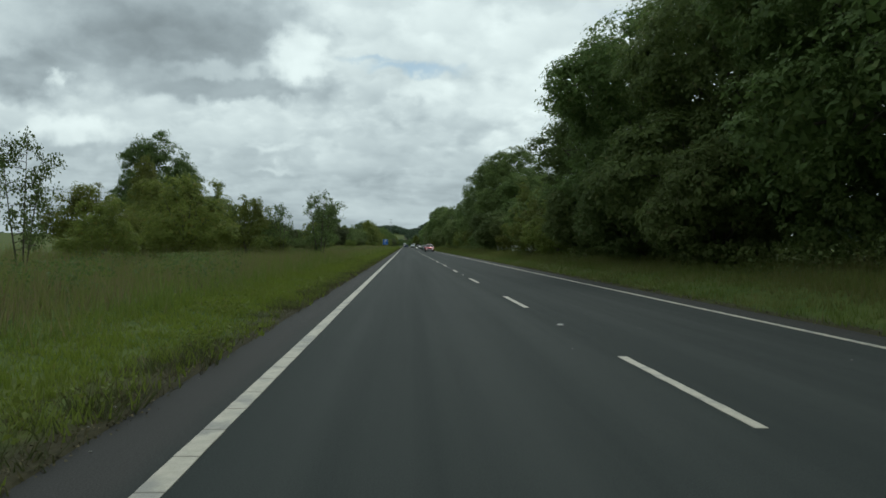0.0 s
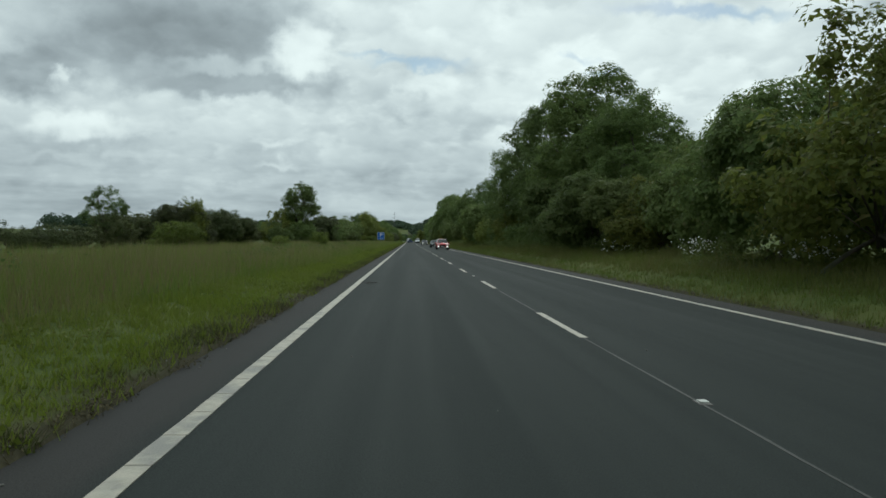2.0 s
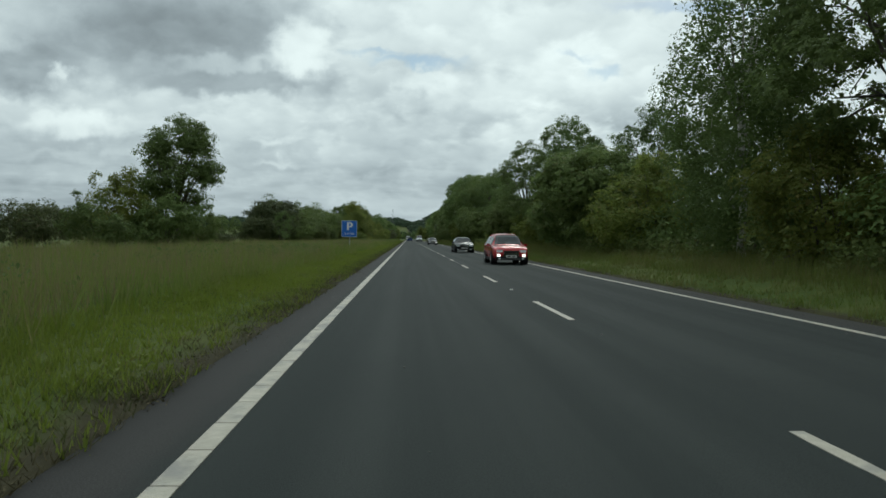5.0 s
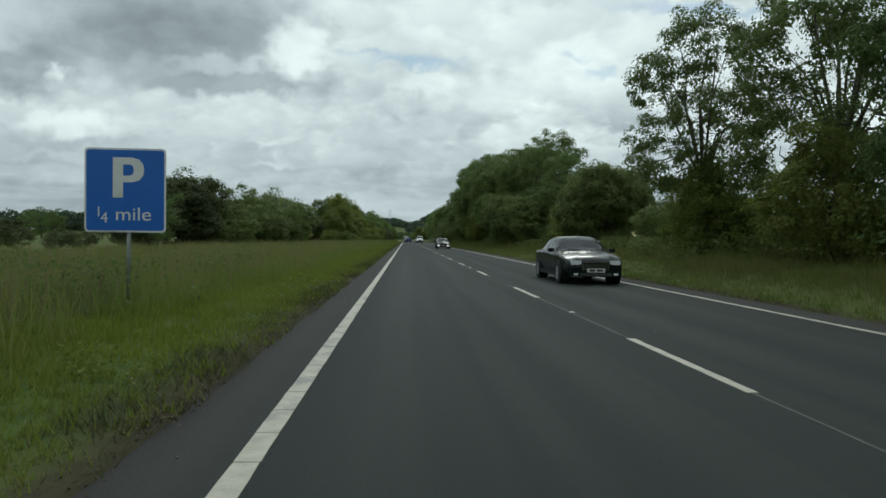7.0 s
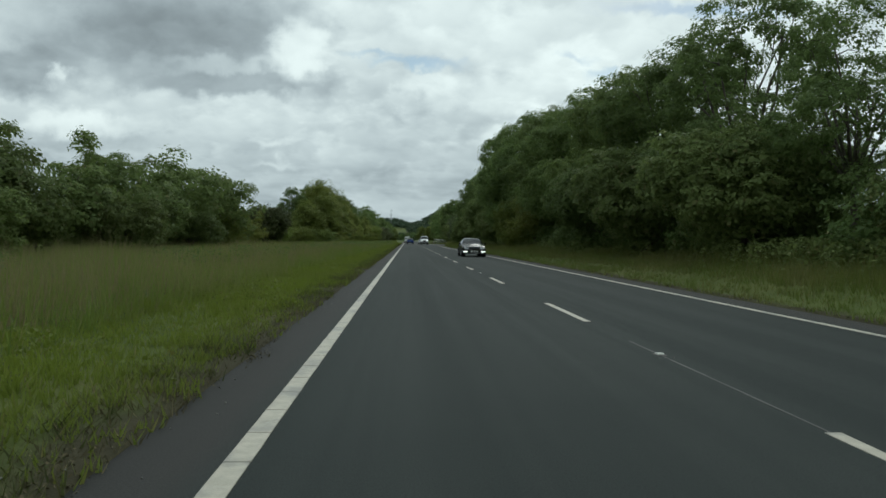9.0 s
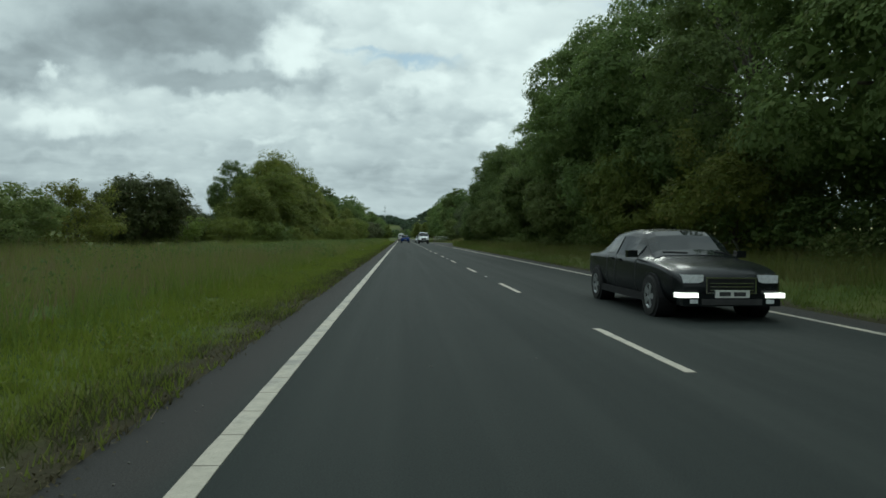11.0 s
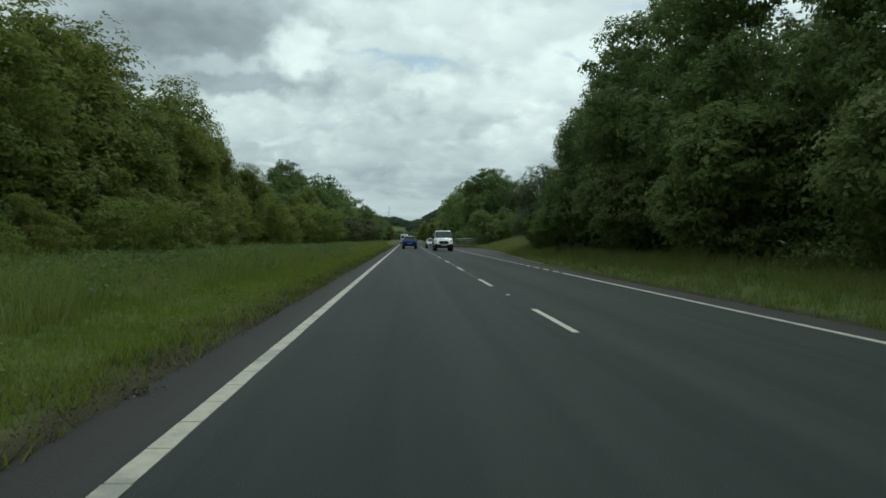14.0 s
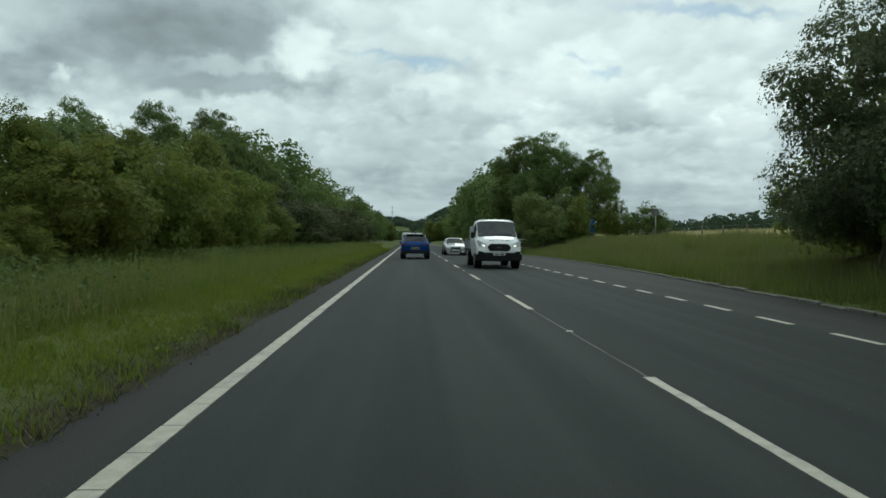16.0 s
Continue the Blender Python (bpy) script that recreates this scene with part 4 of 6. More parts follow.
# left side of the road
LEFT = (
    ("spire", -16, 8, 6, 1.0), ("bush", -14, -8, 5, 1.0), ("sapling", -13.4, 24.5, 4.3, 0.7), ("scrub", -13.4, 29.5, 2.6, 0.9), ("scrub", -16.5, 36, 3.6, 1.1),
    ("dome", -24.0, 64.5, 10.4, 0.86), ("scrub", -16.5, 45, 4.6, 1.1), ("scrub", -14.0, 41, 4.6, 1.0), ("scrub", -12.4, 47.5, 4.0, 0.9), ("bush", -17.5, 53, 5.2, 1.1), ("scrub", -13.2, 54.5, 2.8, 0.9), ("bush", -20, 58, 5.0, 1.1), ("scrub", -15.0, 60, 2.8, 0.9), ("spire", -19, 49, 6.4, 0.7),
    ("sapling", -8.3, 51.6, 4.9, 1.0), ("sapling", -9.5, 43.2, 3.4, 0.8), ("bush", -9.4, 53.5, 2.3, 0.9), ("lime", -10.2, 43.5, 1.5, 1.0), ("bush", -12.0, 51.0, 2.2, 1.1),
    ("ash", -29.0, 106.5, 5.6, 1.0), ("blackthorn", -24.0, 112.0, 4.4, 1.0), ("scrub", -23.0, 111.0, 4.9, 0.6), ("lime", -20.2, 98.5, 2.3, 1.1), ("lime", -11.4, 115, 1.9, 0.7), ("lime", -13.6, 106, 1.4, 0.8), ("blackthorn", -24.5, 125.5, 4.4, 1.0), ("blackthorn", -25.0, 135, 3.9, 1.1), ("bush", -22.0, 150, 3.6, 1.0),
    ("lone", -20.9, 162.3, 10.6, 1.0), ("bush", -20.5, 158, 4.4, 1.0), ("bush", -20.8, 167, 3.8, 0.8), ("scrub", -24, 158, 6.0, 0.9),
    ("blackthorn", -24.0, 204, 3.9, 1.0), ("blackthorn", -23.5, 211, 6.6, 0.95), ("bush", -23.5, 218.5, 7.5, 1.0), ("bush", -22.5, 225, 7.0, 1.1), ("bush", -21.5, 232, 7.2, 1.1), ("bush", -21.5, 239, 7.4, 1.1), ("bush", -21.0, 246, 6.8, 1.1), ("sapling", -17.5, 188, 4.3, 1.0),
    ("bush", -19.5, 213, 3.6, 1.2), ("bush", -18.8, 226, 3.4, 1.2), ("bush", -18.5, 238, 3.6, 1.2), ("spire", -19.6, 252, 5.4, 1.0), ("scrub", -19, 245, 4.2, 1.1),
    ("bush", -22, 262, 3.8, 1.2), ("scrub", -22.4, 270, 4.4, 1.2), ("blackthorn", -22, 279, 5.5, 0.95), ("lime", -21.5, 286.5, 2.7, 1.1), ("blackthorn", -25.5, 289, 3.4, 1.2), ("blackthorn", -24.7, 296, 4.2, 1.0), ("blackthorn", -25.5, 303, 3.6, 1.2), ("lime", -20.5, 298, 2.8, 1.2), ("lime", -18.0, 303, 2.6, 1.2),
    ("spire", -20.5, 307, 7.6, 1.4), ("dome", -24.0, 316, 10.5, 0.75), ("spire", -20.0, 321.5, 12.3, 1.15), ("spire", -18.8, 314.5, 9.6, 1.35), ("spire", -19.6, 327, 12.6, 1.15), ("spire", -18.4, 334, 11.6, 1.1), ("spire", -17.0, 330, 8.4, 1.3), ("dome", -23.0, 331, 12.0, 0.8), ("spire", -17.6, 338, 9.6, 1.0), ("spire", -17.4, 322, 8.0, 1.3),
    ("spire", -16.8, 340, 8.2, 0.90), ("spire", -15.2, 342.8, 7.0, 1.15), ("scrub", -11.4, 338, 3.8, 0.8), ("lime", -10.6, 310.5, 2.3, 1.0), ("scrub", -14.6, 336, 4.0, 1.1), ("scrub", -15.0, 327, 4.0, 1.2), ("scrub", -15.5, 318, 4.0, 1.2), ("spire", -15.0, 347.5, 4.8, 1.1), ("scrub", -13.6, 344, 3.8, 1.1), ("spire", -15.0, 353, 5.4, 1.0),
    ("scrub", -12.8, 352, 4.2, 1.1), ("spire", -14.2, 359, 5.6, 1.1), ("bush", -17.5, 361, 6.2, 1.1), ("scrub", -12.6, 360, 4.4, 1.1), ("scrub", -12.4, 367, 4.6, 1.1), ("spire", -14.5, 369, 7.0, 1.1), ("dome", -14.5, 379, 8.4, 0.75), ("dome", -21.3, 397, 13.2, 0.72), ("ash", -18.0, 386, 10.4, 0.8), ("scrub", -12.4, 375, 4.6, 1.1), ("dome", -19.5, 366, 8.0, 0.62), ("spire", -18.0, 352, 5.8, 1.2), ("dome", -19.0, 375.5, 9.8, 0.62), ("lime", -13.0, 356, 4.6, 0.9), ("lime", -12.2, 364, 4.4, 0.9),
)
for kind, x, y, tall, wide in RIGHT + LEFT:
    plant(kind, x, y, tall, wide)
# hedge along the meadow and woods further on
row(["hedge"], -30.0, 66, 104, 2.6, 1.9, 1.5, 0.6, random.Random(30))
row(["hedge"], -28.5, 106, 156, 4.6, 3.5, 1.05, 1.2, random.Random(31))
row(["hedge"], -27.0, 176, 204, 6.0, 2.0, 1.2, 1.0, random.Random(32))
row(["far"], -17.0, 394, 470, 8.0, 10.6, 0.85, 1.0, random.Random(33))
row(["hedge"], -13.0, 383, 450, 6.0, 5.2, 1.1, 0.6, random.Random(34))
row(["far"], -17.0, 470, 760, 11.0, 11.6, 1.0, 2.0, random.Random(35))
row(["far"], 13.5, 430, 520, 8.5, 14.4, 0.9, 0.8, random.Random(36))
row(["far"], 21, 520, 780, 11.0, 14.0, 1.0, 1.5, random.Random(37))
row(["far"], 21, 225, 325, 16, 8, 1.0, 1.5, random.Random(40))
row(["under"], 11.6, 20, 62, 6.0, 2.8, 1.1, 0.7, random.Random(42))
row(["under"], 11.8, 84, 180, 6.0, 2.8, 1.1, 0.7, random.Random(43))
row(["under"], 11.6, 206, 338, 6.0, 2.8, 1.1, 0.7, random.Random(44))
row(["under"], 11.8, 404, 460, 5.0, 3.0, 1.2, 0.6, random.Random(46))
row(["under"], -17.5, 306, 385, 5.0, 2.8, 1.2, 0.8, random.Random(47))
row(["under"], -14.0, 385, 480, 6.0, 3.0, 1.2, 0.6, random.Random(48))
row(["scrub"], -12.8, 343, 386, 3.0, 2.1, 1.15, 0.5, random.Random(50))
row(["scrub"], -14.8, 308, 342, 3.4, 2.2, 1.15, 0.5, random.Random(51))
for i in range(10):
    plant("far", -58 - 6.5 * i, 328 + 7 * sin(i * 2.1), 7.4 + 0.9 * sin(i * 1.3), 0.9)
row(["far"], -30, -40, 20, 12, 9, 1.0, 2, random.Random(41))
for i, (x, y, h) in enumerate(((4, 860, 9), (10, 872, 10), (-8, 880, 8), (-16, 866, 10), (18, 860, 11), (-2, 900, 9))):
    plant("far", x, y, h, 1.0)

for x, y, h, wide in ((8.6, 690, 11.5, 1.3), (13.2, 684, 10.6, 1.3), (17.5, 694, 11.0, 1.2), (-11.6, 655, 9.0, 1.1)):
    plant("spire", x, y, h, wide)


# ---------------------------------------------------------------- grass and small growth
def blades(name, label, n, xr, yr, tall, width, lean, material, seed, per=4, edge=None, tuft=0.05, thin=None, base=0.0, category="grass", bent=True):
    """Tufts of tapering blades scattered over a strip; edge(y) gives the strip's inner limit."""
    rng = np.random.default_rng(seed)
    x = rng.uniform(*xr, n)
    y = rng.uniform(*yr, n)
    if thin is not None:
        keep = rng.random(n) < thin(x, y)
        x, y = x[keep], y[keep]
    if edge is not None:
        keep = edge(x, y)
        x, y = x[keep], y[keep]
    k = per
    x, y = np.repeat(x, k), np.repeat(y, k)
    x += rng.normal(size=len(x)) * tuft
    y += rng.normal(size=len(y)) * tuft
    z = ground_height(x, y) - 0.02 + base
    patch = 0.75 + 0.25 * np.sin(x * 0.9 + 1.7 * np.sin(y * 0.21)) * np.sin(y * 0.37 + 0.8 * np.sin(x * 0.6))
    tussock = 0.86 + 0.24 * np.sin(x * 2.7 + 2.0 * np.sin(y * 0.9)) * np.sin(y * 1.6 + 1.5 * np.sin(x * 1.9))
    h = tall * patch * tussock * rng.uniform(0.6, 1.3, len(x))
    a = rng.uniform(0, 2 * pi, len(x))
    w = width * rng.uniform(0.6, 1.3, len(x)) * 0.5
    l = lean * h * rng.uniform(0.2, 1.0, len(x))
    b = rng.uniform(0, 2 * pi, len(x))
    p = np.stack([x, y, z], -1)
    side = np.stack([np.cos(a) * w, np.sin(a) * w, np.zeros_like(w)], -1)
    mid = p + np.stack([np.cos(b) * l * 0.25, np.sin(b) * l * 0.25, h * 0.55], -1)
    tip = p + np.stack([np.cos(b) * l, np.sin(b) * l, h], -1)
    v = np.stack([p - side, p + side, mid + side * 0.75, tip, mid - side * 0.75], 1).reshape(-1, 3)
    m = len(p)
    f = np.arange(5 * m).reshape(-1, 5)
    if not bent:
        v = np.stack([p - side, p + side, tip], 1).reshape(-1, 3)
        f = np.arange(3 * m).reshape(-1, 3)
    ob = new(name, mesh_from(name, v, f, material))
    return tagged(ob, label, category, kind="stuff")


def nearby(x, y):
    return 1.0 / (1.0 + np.clip(np.abs(x) - 7.0, 0, None) * 0.22)


def thickening(x, y):
    """The short grass thins out towards the black top."""
    return np.clip((np.abs(x) - 4.50 + 0.22 * np.sin(y * 0.83) * np.sin(y * 0.31 + 1.0) + 0.10 * np.sin(y * 2.3)) / 0.55, 0.25, 1.0)


def clumped(x, y):
    """Ragged clumps with gaps between them."""
    w = np.sin(y * 1.35 + 2.0 * np.sin(y * 0.37)) * np.sin(y * 0.53 + 1.0) + 0.35 * np.sin(y * 4.1)
    return np.clip((w + 0.15) * 1.4, 0.06, 1.0)


def off_road(x, y):
    rim = np.where((y > LAYBY[0] - 4) & (y < 400), layby_edge(y) + 0.25, EDGE + 0.02)
    return np.where(x > 0, x > rim, x < -EDGE + 0.06 + 0.10 * np.sin(y * 1.9) + 0.08 * np.sin(y * 0.7))


blades("mown_grass", "short bright green grass strip along the road", 104000, (-7.0, -4.34), (0, 420), 0.17, 0.022, 0.7, MOWN, 1, 6, off_road, 0.06, thickening, bent=False)
blades("tall_grass", "knee-high green meadow grass beside the road", 95000, (-22, -6.2), (2, 430), 0.86, 0.020, 0.5, TALL, 2, 5, None, 0.09, nearby, bent=False)
blades("meadow_seed_heads", "brownish grass seed heads above the meadow", 52000, (-21, -6.9), (2, 268), 0.98, 0.020, 0.35, SEED, 3, 3, None, 0.12, nearby, bent=False)
blades("verge_grass", "short green grass on the far verge", 32000, (4.3, 8.0), (4, 440), 0.25, 0.024, 0.6, TALL, 4, 6, off_road, 0.07, bent=False)
blades("rank_grass", "long rank grass below the roadside trees", 36000, (6.0, 12.5), (10, 440), 0.60, 0.018, 0.55, TALL, 5, 6, off_road, 0.10, bent=False)
blades("dead_grass_edge", "brown dead grass and litter along the road edge", 52000, (-5.15, -4.32), (2, 400), 0.13, 0.009, 1.5, DEAD, 6, 3, off_road, 0.05, bent=False)
blades("edge_tufts", "ragged dark grass tufts overhanging the road edge", 15000, (-4.95, -4.40), (0, 400), 0.19, 0.014, 1.3, EDGE_GRASS, 11, 7, None, 0.07, clumped, bent=False)
blades("dead_grass_verge", "brown dead grass along the far road edge", 7000, (4.36, 4.9), (8, 330), 0.07, 0.018, 1.5, DEAD, 7, 3, off_road, 0.05, bent=False)
blades("bank_grass", "pale rank grass on the bank behind the lay-by", 8000, (7.6, 19.0), (345, 402), 0.80, 0.018, 0.5, SEED, 8, 4, off_road, 0.1, bent=False)
blades("bank_turf", "green rank grass on the bank behind the lay-by", 18000, (6.6, 19.0), (335, 402), 0.66, 0.020, 0.5, TALL, 10, 6, off_road, 0.1, bent=False)
blades("ripe_crop", "pale ripe cereal crop on the rising field", 20000, (18.5, 120.0), (345, 560), 0.8, 0.06, 0.3, surface("ripe_straw", (0.34, 0.30, 0.14), (0.45, 0.40, 0.20), 2, 0.8), 9, 2, None, 0.2, bent=False, category="crop")


def broad_weeds(name, label, spots, material, seed, size=0.13, tall=0.7):
    """Docks, nettles and other broad-leaved weeds in loose stands."""
    rng = np.random.default_rng(seed)
    cs, ns, ss = [], [], []
    for x, y, r, n in spots:
        px = x + rng.normal(size=n) * r * 0.5
        py = y + rng.normal(size=n) * r
        px = np.where(x < 0, np.minimum(px, -EDGE - 0.12), np.maximum(px, EDGE + 0.12))
        gz = ground_height(px, py)
        for k in range(7):
            hh = rng.uniform(0.1, 1.0, n) * tall
            cs.append(np.stack([px + rng.normal(size=n) * 0.07, py + rng.normal(size=n) * 0.07, gz + hh], -1))
            ns.append(rng.normal(size=(n, 3)) * 0.6 + [0, 0, 0.8])
            ss.append(rng.uniform(0.6, 1.3, n) * size)
    v, f = leaf_sheet(np.concatenate(cs), np.concatenate(ss), np.concatenate(ns), rng)
    return tagged(new(name, mesh_from(name, v, f, material)), label, "weeds", kind="stuff")


wr = random.Random(12)
broad_weeds("nettles", "dark broad-leaved weeds standing in the meadow", [(wr.uniform(-13, -7.2), wr.uniform(8, 420), wr.uniform(0.5, 1.6), wr.randint(25, 70)) for _ in range(150)] + [(wr.uniform(-11, -6.6), wr.uniform(262, 345), wr.uniform(0.5, 1.4), wr.randint(30, 80)) for _ in range(70)], LEAF_BUSH, 21, 0.085)
broad_weeds("verge_weeds", "broad-leaved weeds in the short grass", [(wr.uniform(-6.6, -4.7), wr.uniform(4, 400), wr.uniform(0.2, 0.7), wr.randint(6, 18)) for _ in range(170)], MOWN, 22, 0.055, 0.22)
broad_weeds("bank_weeds", "tangled weeds along the foot of the trees", [(wr.uniform(8.2, 11), wr.uniform(10, 345), wr.uniform(0.5, 1.5), wr.randint(20, 60)) for _ in range(150)], LEAF_BUSH, 23, 0.14, 0.8)


def leaf_litter():
    """Drifts of dead leaves, clippings and moss where the black top meets the verge."""
    rng = np.random.default_rng(51)
    cs = []
    y = 3.0
    while y < 405:
        n = int(rng.integers(30, 170))
        l = rng.uniform(0.25, 1.4)
        px = -4.46 + rng.normal() * 0.05 + rng.normal(size=n) * 0.07
        py = y + rng.normal(size=n) * l * 0.5
        pz = np.where(px > -EDGE - 0.02, 0.006, np.maximum(ground_height(px, py), 0.0) + 0.012) + rng.uniform(0, 0.03, n)
        cs.append(np.stack([px, py, pz], -1))
        y += rng.uniform(0.3, 2.2)
    c = np.concatenate(cs)
    v, f = leaf_sheet(c, rng.uniform(0.012, 0.034, len(c)), rng.normal(size=c.shape) * 0.45 + [0, 0, 1.0], rng)
    tagged(new("leaf_litter", mesh_from("leaf_litter", v, f, DEAD)), "dead leaves and clippings drifted along the road edge", "litter", kind="stuff")


leaf_litter()


def daisies():
    rng = np.random.default_rng(31)
    v, f = [], []
    cs, ns = [], []
    for x, y, sx, sy, n in ((8.4, 80.0, 0.4, 0.9, 50), (8.5, 70.0, 0.30, 0.5, 110), (8.7, 63.3, 0.35, 0.6, 140), (-12.6, 358.8, 0.3, 1.0, 60), (-12.8, 361.5, 0.3, 0.8, 30)):
        px, py = x + rng.normal(size=n) * sx, y + rng.normal(size=n) * sy
        cs.append(np.stack([px, py, ground_height(px, py) + (rng.uniform(0.35, 0.95, n) if x > 0 else rng.uniform(1.3, 2.2, n))], -1))
        ns.append(rng.normal(size=(n, 3)) * 0.4 + [0, -0.5, 0.8])
    c, nr = np.concatenate(cs), np.concatenate(ns)
    v, f = leaf_sheet(c, rng.uniform(0.05, 0.10, len(c)), nr, rng)
    v2, f2 = leaf_sheet(c, rng.uniform(0.05, 0.10, len(c)), nr, rng)
    tagged(new("white_flowers", mesh_from("white_flowers", np.concatenate([v, v2]), np.concatenate([f, f2 + len(v)]), PETAL)), "white wild flowers in the rank grass", "flowers", kind="stuff")


daisies()


# ---------------------------------------------------------------- woods, hills and pylon in the distance
def distant_woods(name, label, area, n, seed, crown=5.0, leaf=2.2, tall=9.0, per=40):
    """Far woodland: many leafy crowns over rising ground."""
    rng = np.random.default_rng(seed)
    x0, x1, y0, y1 = area
    px, py = rng.uniform(x0, x1, n), rng.uniform(y0, y1, n)
    gz = ground_height(px, py)
    r = crown * rng.uniform(0.6, 1.2, n)
    h = tall * rng.uniform(0.7, 1.2, n)
    k = per
    d = rng.normal(size=(n, k, 3))
    d /= np.linalg.norm(d, axis=2, keepdims=True)
    d[..., 2] = np.abs(d[..., 2]) * 1.4 - 0.75
    c = np.stack([px, py, gz + h * 0.48], -1)[:, None] + d * np.stack([r, r, h * 0.55], -1)[:, None]
    nrm = d + rng.normal(size=d.shape) * 0.3
    v, f = leaf_sheet(c.reshape(-1, 3), rng.uniform(0.7, 1.3, n * k) * leaf, nrm.reshape(-1, 3), rng)
    tagged(new(name, mesh_from(name, v, f, LEAF_HAZE)), label, "woods", kind="stuff")


distant_woods("hill_woods", "distant wooded hill closing the view ahead", (5, 480, 1700, 2050), 620, 41, 11, 4.0, 15, 60)
distant_woods("hill_woods", "distant dark wooded ridge below the pylon", (-420, 25, 2150, 2500), 520, 48, 12, 4.6, 16, 50)
distant_woods("valley_woods", "woods on the low ground before the hills", (-150, 160, 1060, 1650), 320, 49, 8, 3.0, 11, 44)
distant_woods("far_woods", "distant dark wood on the skyline", (-760, -260, 1600, 2000), 420, 42, 13, 6.0, 18)
distant_woods("ridge_woods", "low wooded ridge beyond the fields", (-430, -300, 840, 1100), 340, 43, 10, 3.6, 20, 60)
distant_woods("field_trees", "low line of trees beyond the meadow fields", (-640, -500, 100, 950), 330, 50, 7, 2.6, 5.5, 44)
distant_woods("field_trees", "line of trees beyond the ripe field", (120, 190, 350, 900), 150, 44, 7, 1.7, 8, 110)
distant_woods("field_hedge", "trees on the far edge of the right-hand fields", (70, 130, -60, 330), 120, 45, 6, 1.6, 8, 90)
distant_woods("road_end_woods", "trees round the far end of the road", (-90, -25, 760, 1000), 60, 46, 6, 2.2, 11)
distant_woods("road_end_woods", "trees round the far end of the road", (20, 100, 780, 1050), 70, 47, 6, 2.2, 11)


def pylon(x, y, tall):
    steel = surface("galvanised_steel", (0.16, 0.17, 0.18), (0.22, 0.23, 0.24), 3, 0.6, 0.6)
    ob = thing("pylon", "grey steel lattice electricity pylon in the distance", "pylon")
    runs = []

    def at(z):
        return 3.2 * (1 - z / tall) ** 1.3 + 0.5

    levels = [tall * q for q in (0, 0.14, 0.28, 0.42, 0.56, 0.68, 0.78, 0.88, 1.0)]
    for sx, sy in ((1, 1), (1, -1), (-1, -1), (-1, 1)):
        runs.append(([(sx * at(z), sy * at(z), z) for z in levels], [0.15] * len(levels)))
    tubes("legs", runs, steel, ob, sides=4)
    runs = []
    for a, b in zip(levels, levels[1:]):
        for s in (1, -1):
            runs.append(([(-at(a), s * at(a), a), (at(b), s * at(b), b)], [0.08, 0.08]))
            runs.append(([(at(a), s * at(a), a), (-at(b), s * at(b), b)], [0.08, 0.08]))
            runs.append(([(s * at(a), -at(a), a), (s * at(b), at(b), b)], [0.08, 0.08]))
    tubes("bracing", runs, steel, ob, sides=4)
    for z, w in ((0.66, 3.6), (0.79, 4.4), (0.92, 3.4)):
        tubes("cross_arm", [([(-w, 0, z * tall), (0, 0, z * tall + 1.2), (w, 0, z * tall)], [0.12, 0.25, 0.12]), ([(-w, 0, z * tall), (w, 0, z * tall)], [0.14, 0.14])], steel, ob, sides=4)
    ob.location = (x, y, float(ground_height(x, y)))
    return ob


pylon(-41, 1800, 66)


# ---------------------------------------------------------------- vehicles
GLASS = surface("tinted_glass", (0.012, 0.015, 0.016), (0.020, 0.023, 0.024), 3, 0.04, spec=0.40)
RUBBER = surface("tyre_rubber", (0.010, 0.010, 0.010), (0.018, 0.018, 0.017), 14, 0.9, bump=0.3)
TRIM = surface("black_plastic", (0.008, 0.008, 0.009), (0.015, 0.015, 0.016), 9, 0.65, spec=0.25)
ALLOY = surface("alloy", (0.42, 0.43, 0.44), (0.52, 0.53, 0.54), 8, 0.35, 0.8)
CHROME = surface("chrome", (0.60, 0.61, 0.62), (0.68, 0.69, 0.70), 8, 0.18, 1.0)
LENS = surface("lamp_lens", (0.58, 0.60, 0.61), (0.75, 0.77, 0.78), 20, 0.10)
TAIL = surface("tail_lamp", (0.10, 0.008, 0.010), (0.15, 0.012, 0.014), 16, 0.15, coat=0.6)
PLATE_Y = surface("rear_plate", (0.30, 0.25, 0.08), (0.36, 0.30, 0.10), 10, 0.5)
PLATE_W = surface("front_plate", (0.60, 0.60, 0.57), (0.68, 0.68, 0.64), 10, 0.5)
MARK = surface("plate_marks", (0.03, 0.03, 0.03), (0.05, 0.05, 0.05), 10, 0.5)


def glow(name, colour, power):
    m = bpy.data.materials.new(name)
    m.use_nodes = True
    b = m.node_tree.nodes["Principled BSDF"]
    b.inputs["Base Color"].default_value = (*colour, 1)
    b.inputs["Emission Color"].default_value = (*colour, 1)
    b.inputs["Emission Strength"].default_value = power
    return m


LIT = glow("lit_headlamp", (1.0, 0.97, 0.90), 1.5)


def paint(name, c1, c2, metal=0.0, coat=0.25, spec=0.25, rough=0.24):
    return surface(name, c1, c2, 1.5, rough, metal, coat=coat, spec=spec, bump=0.0)


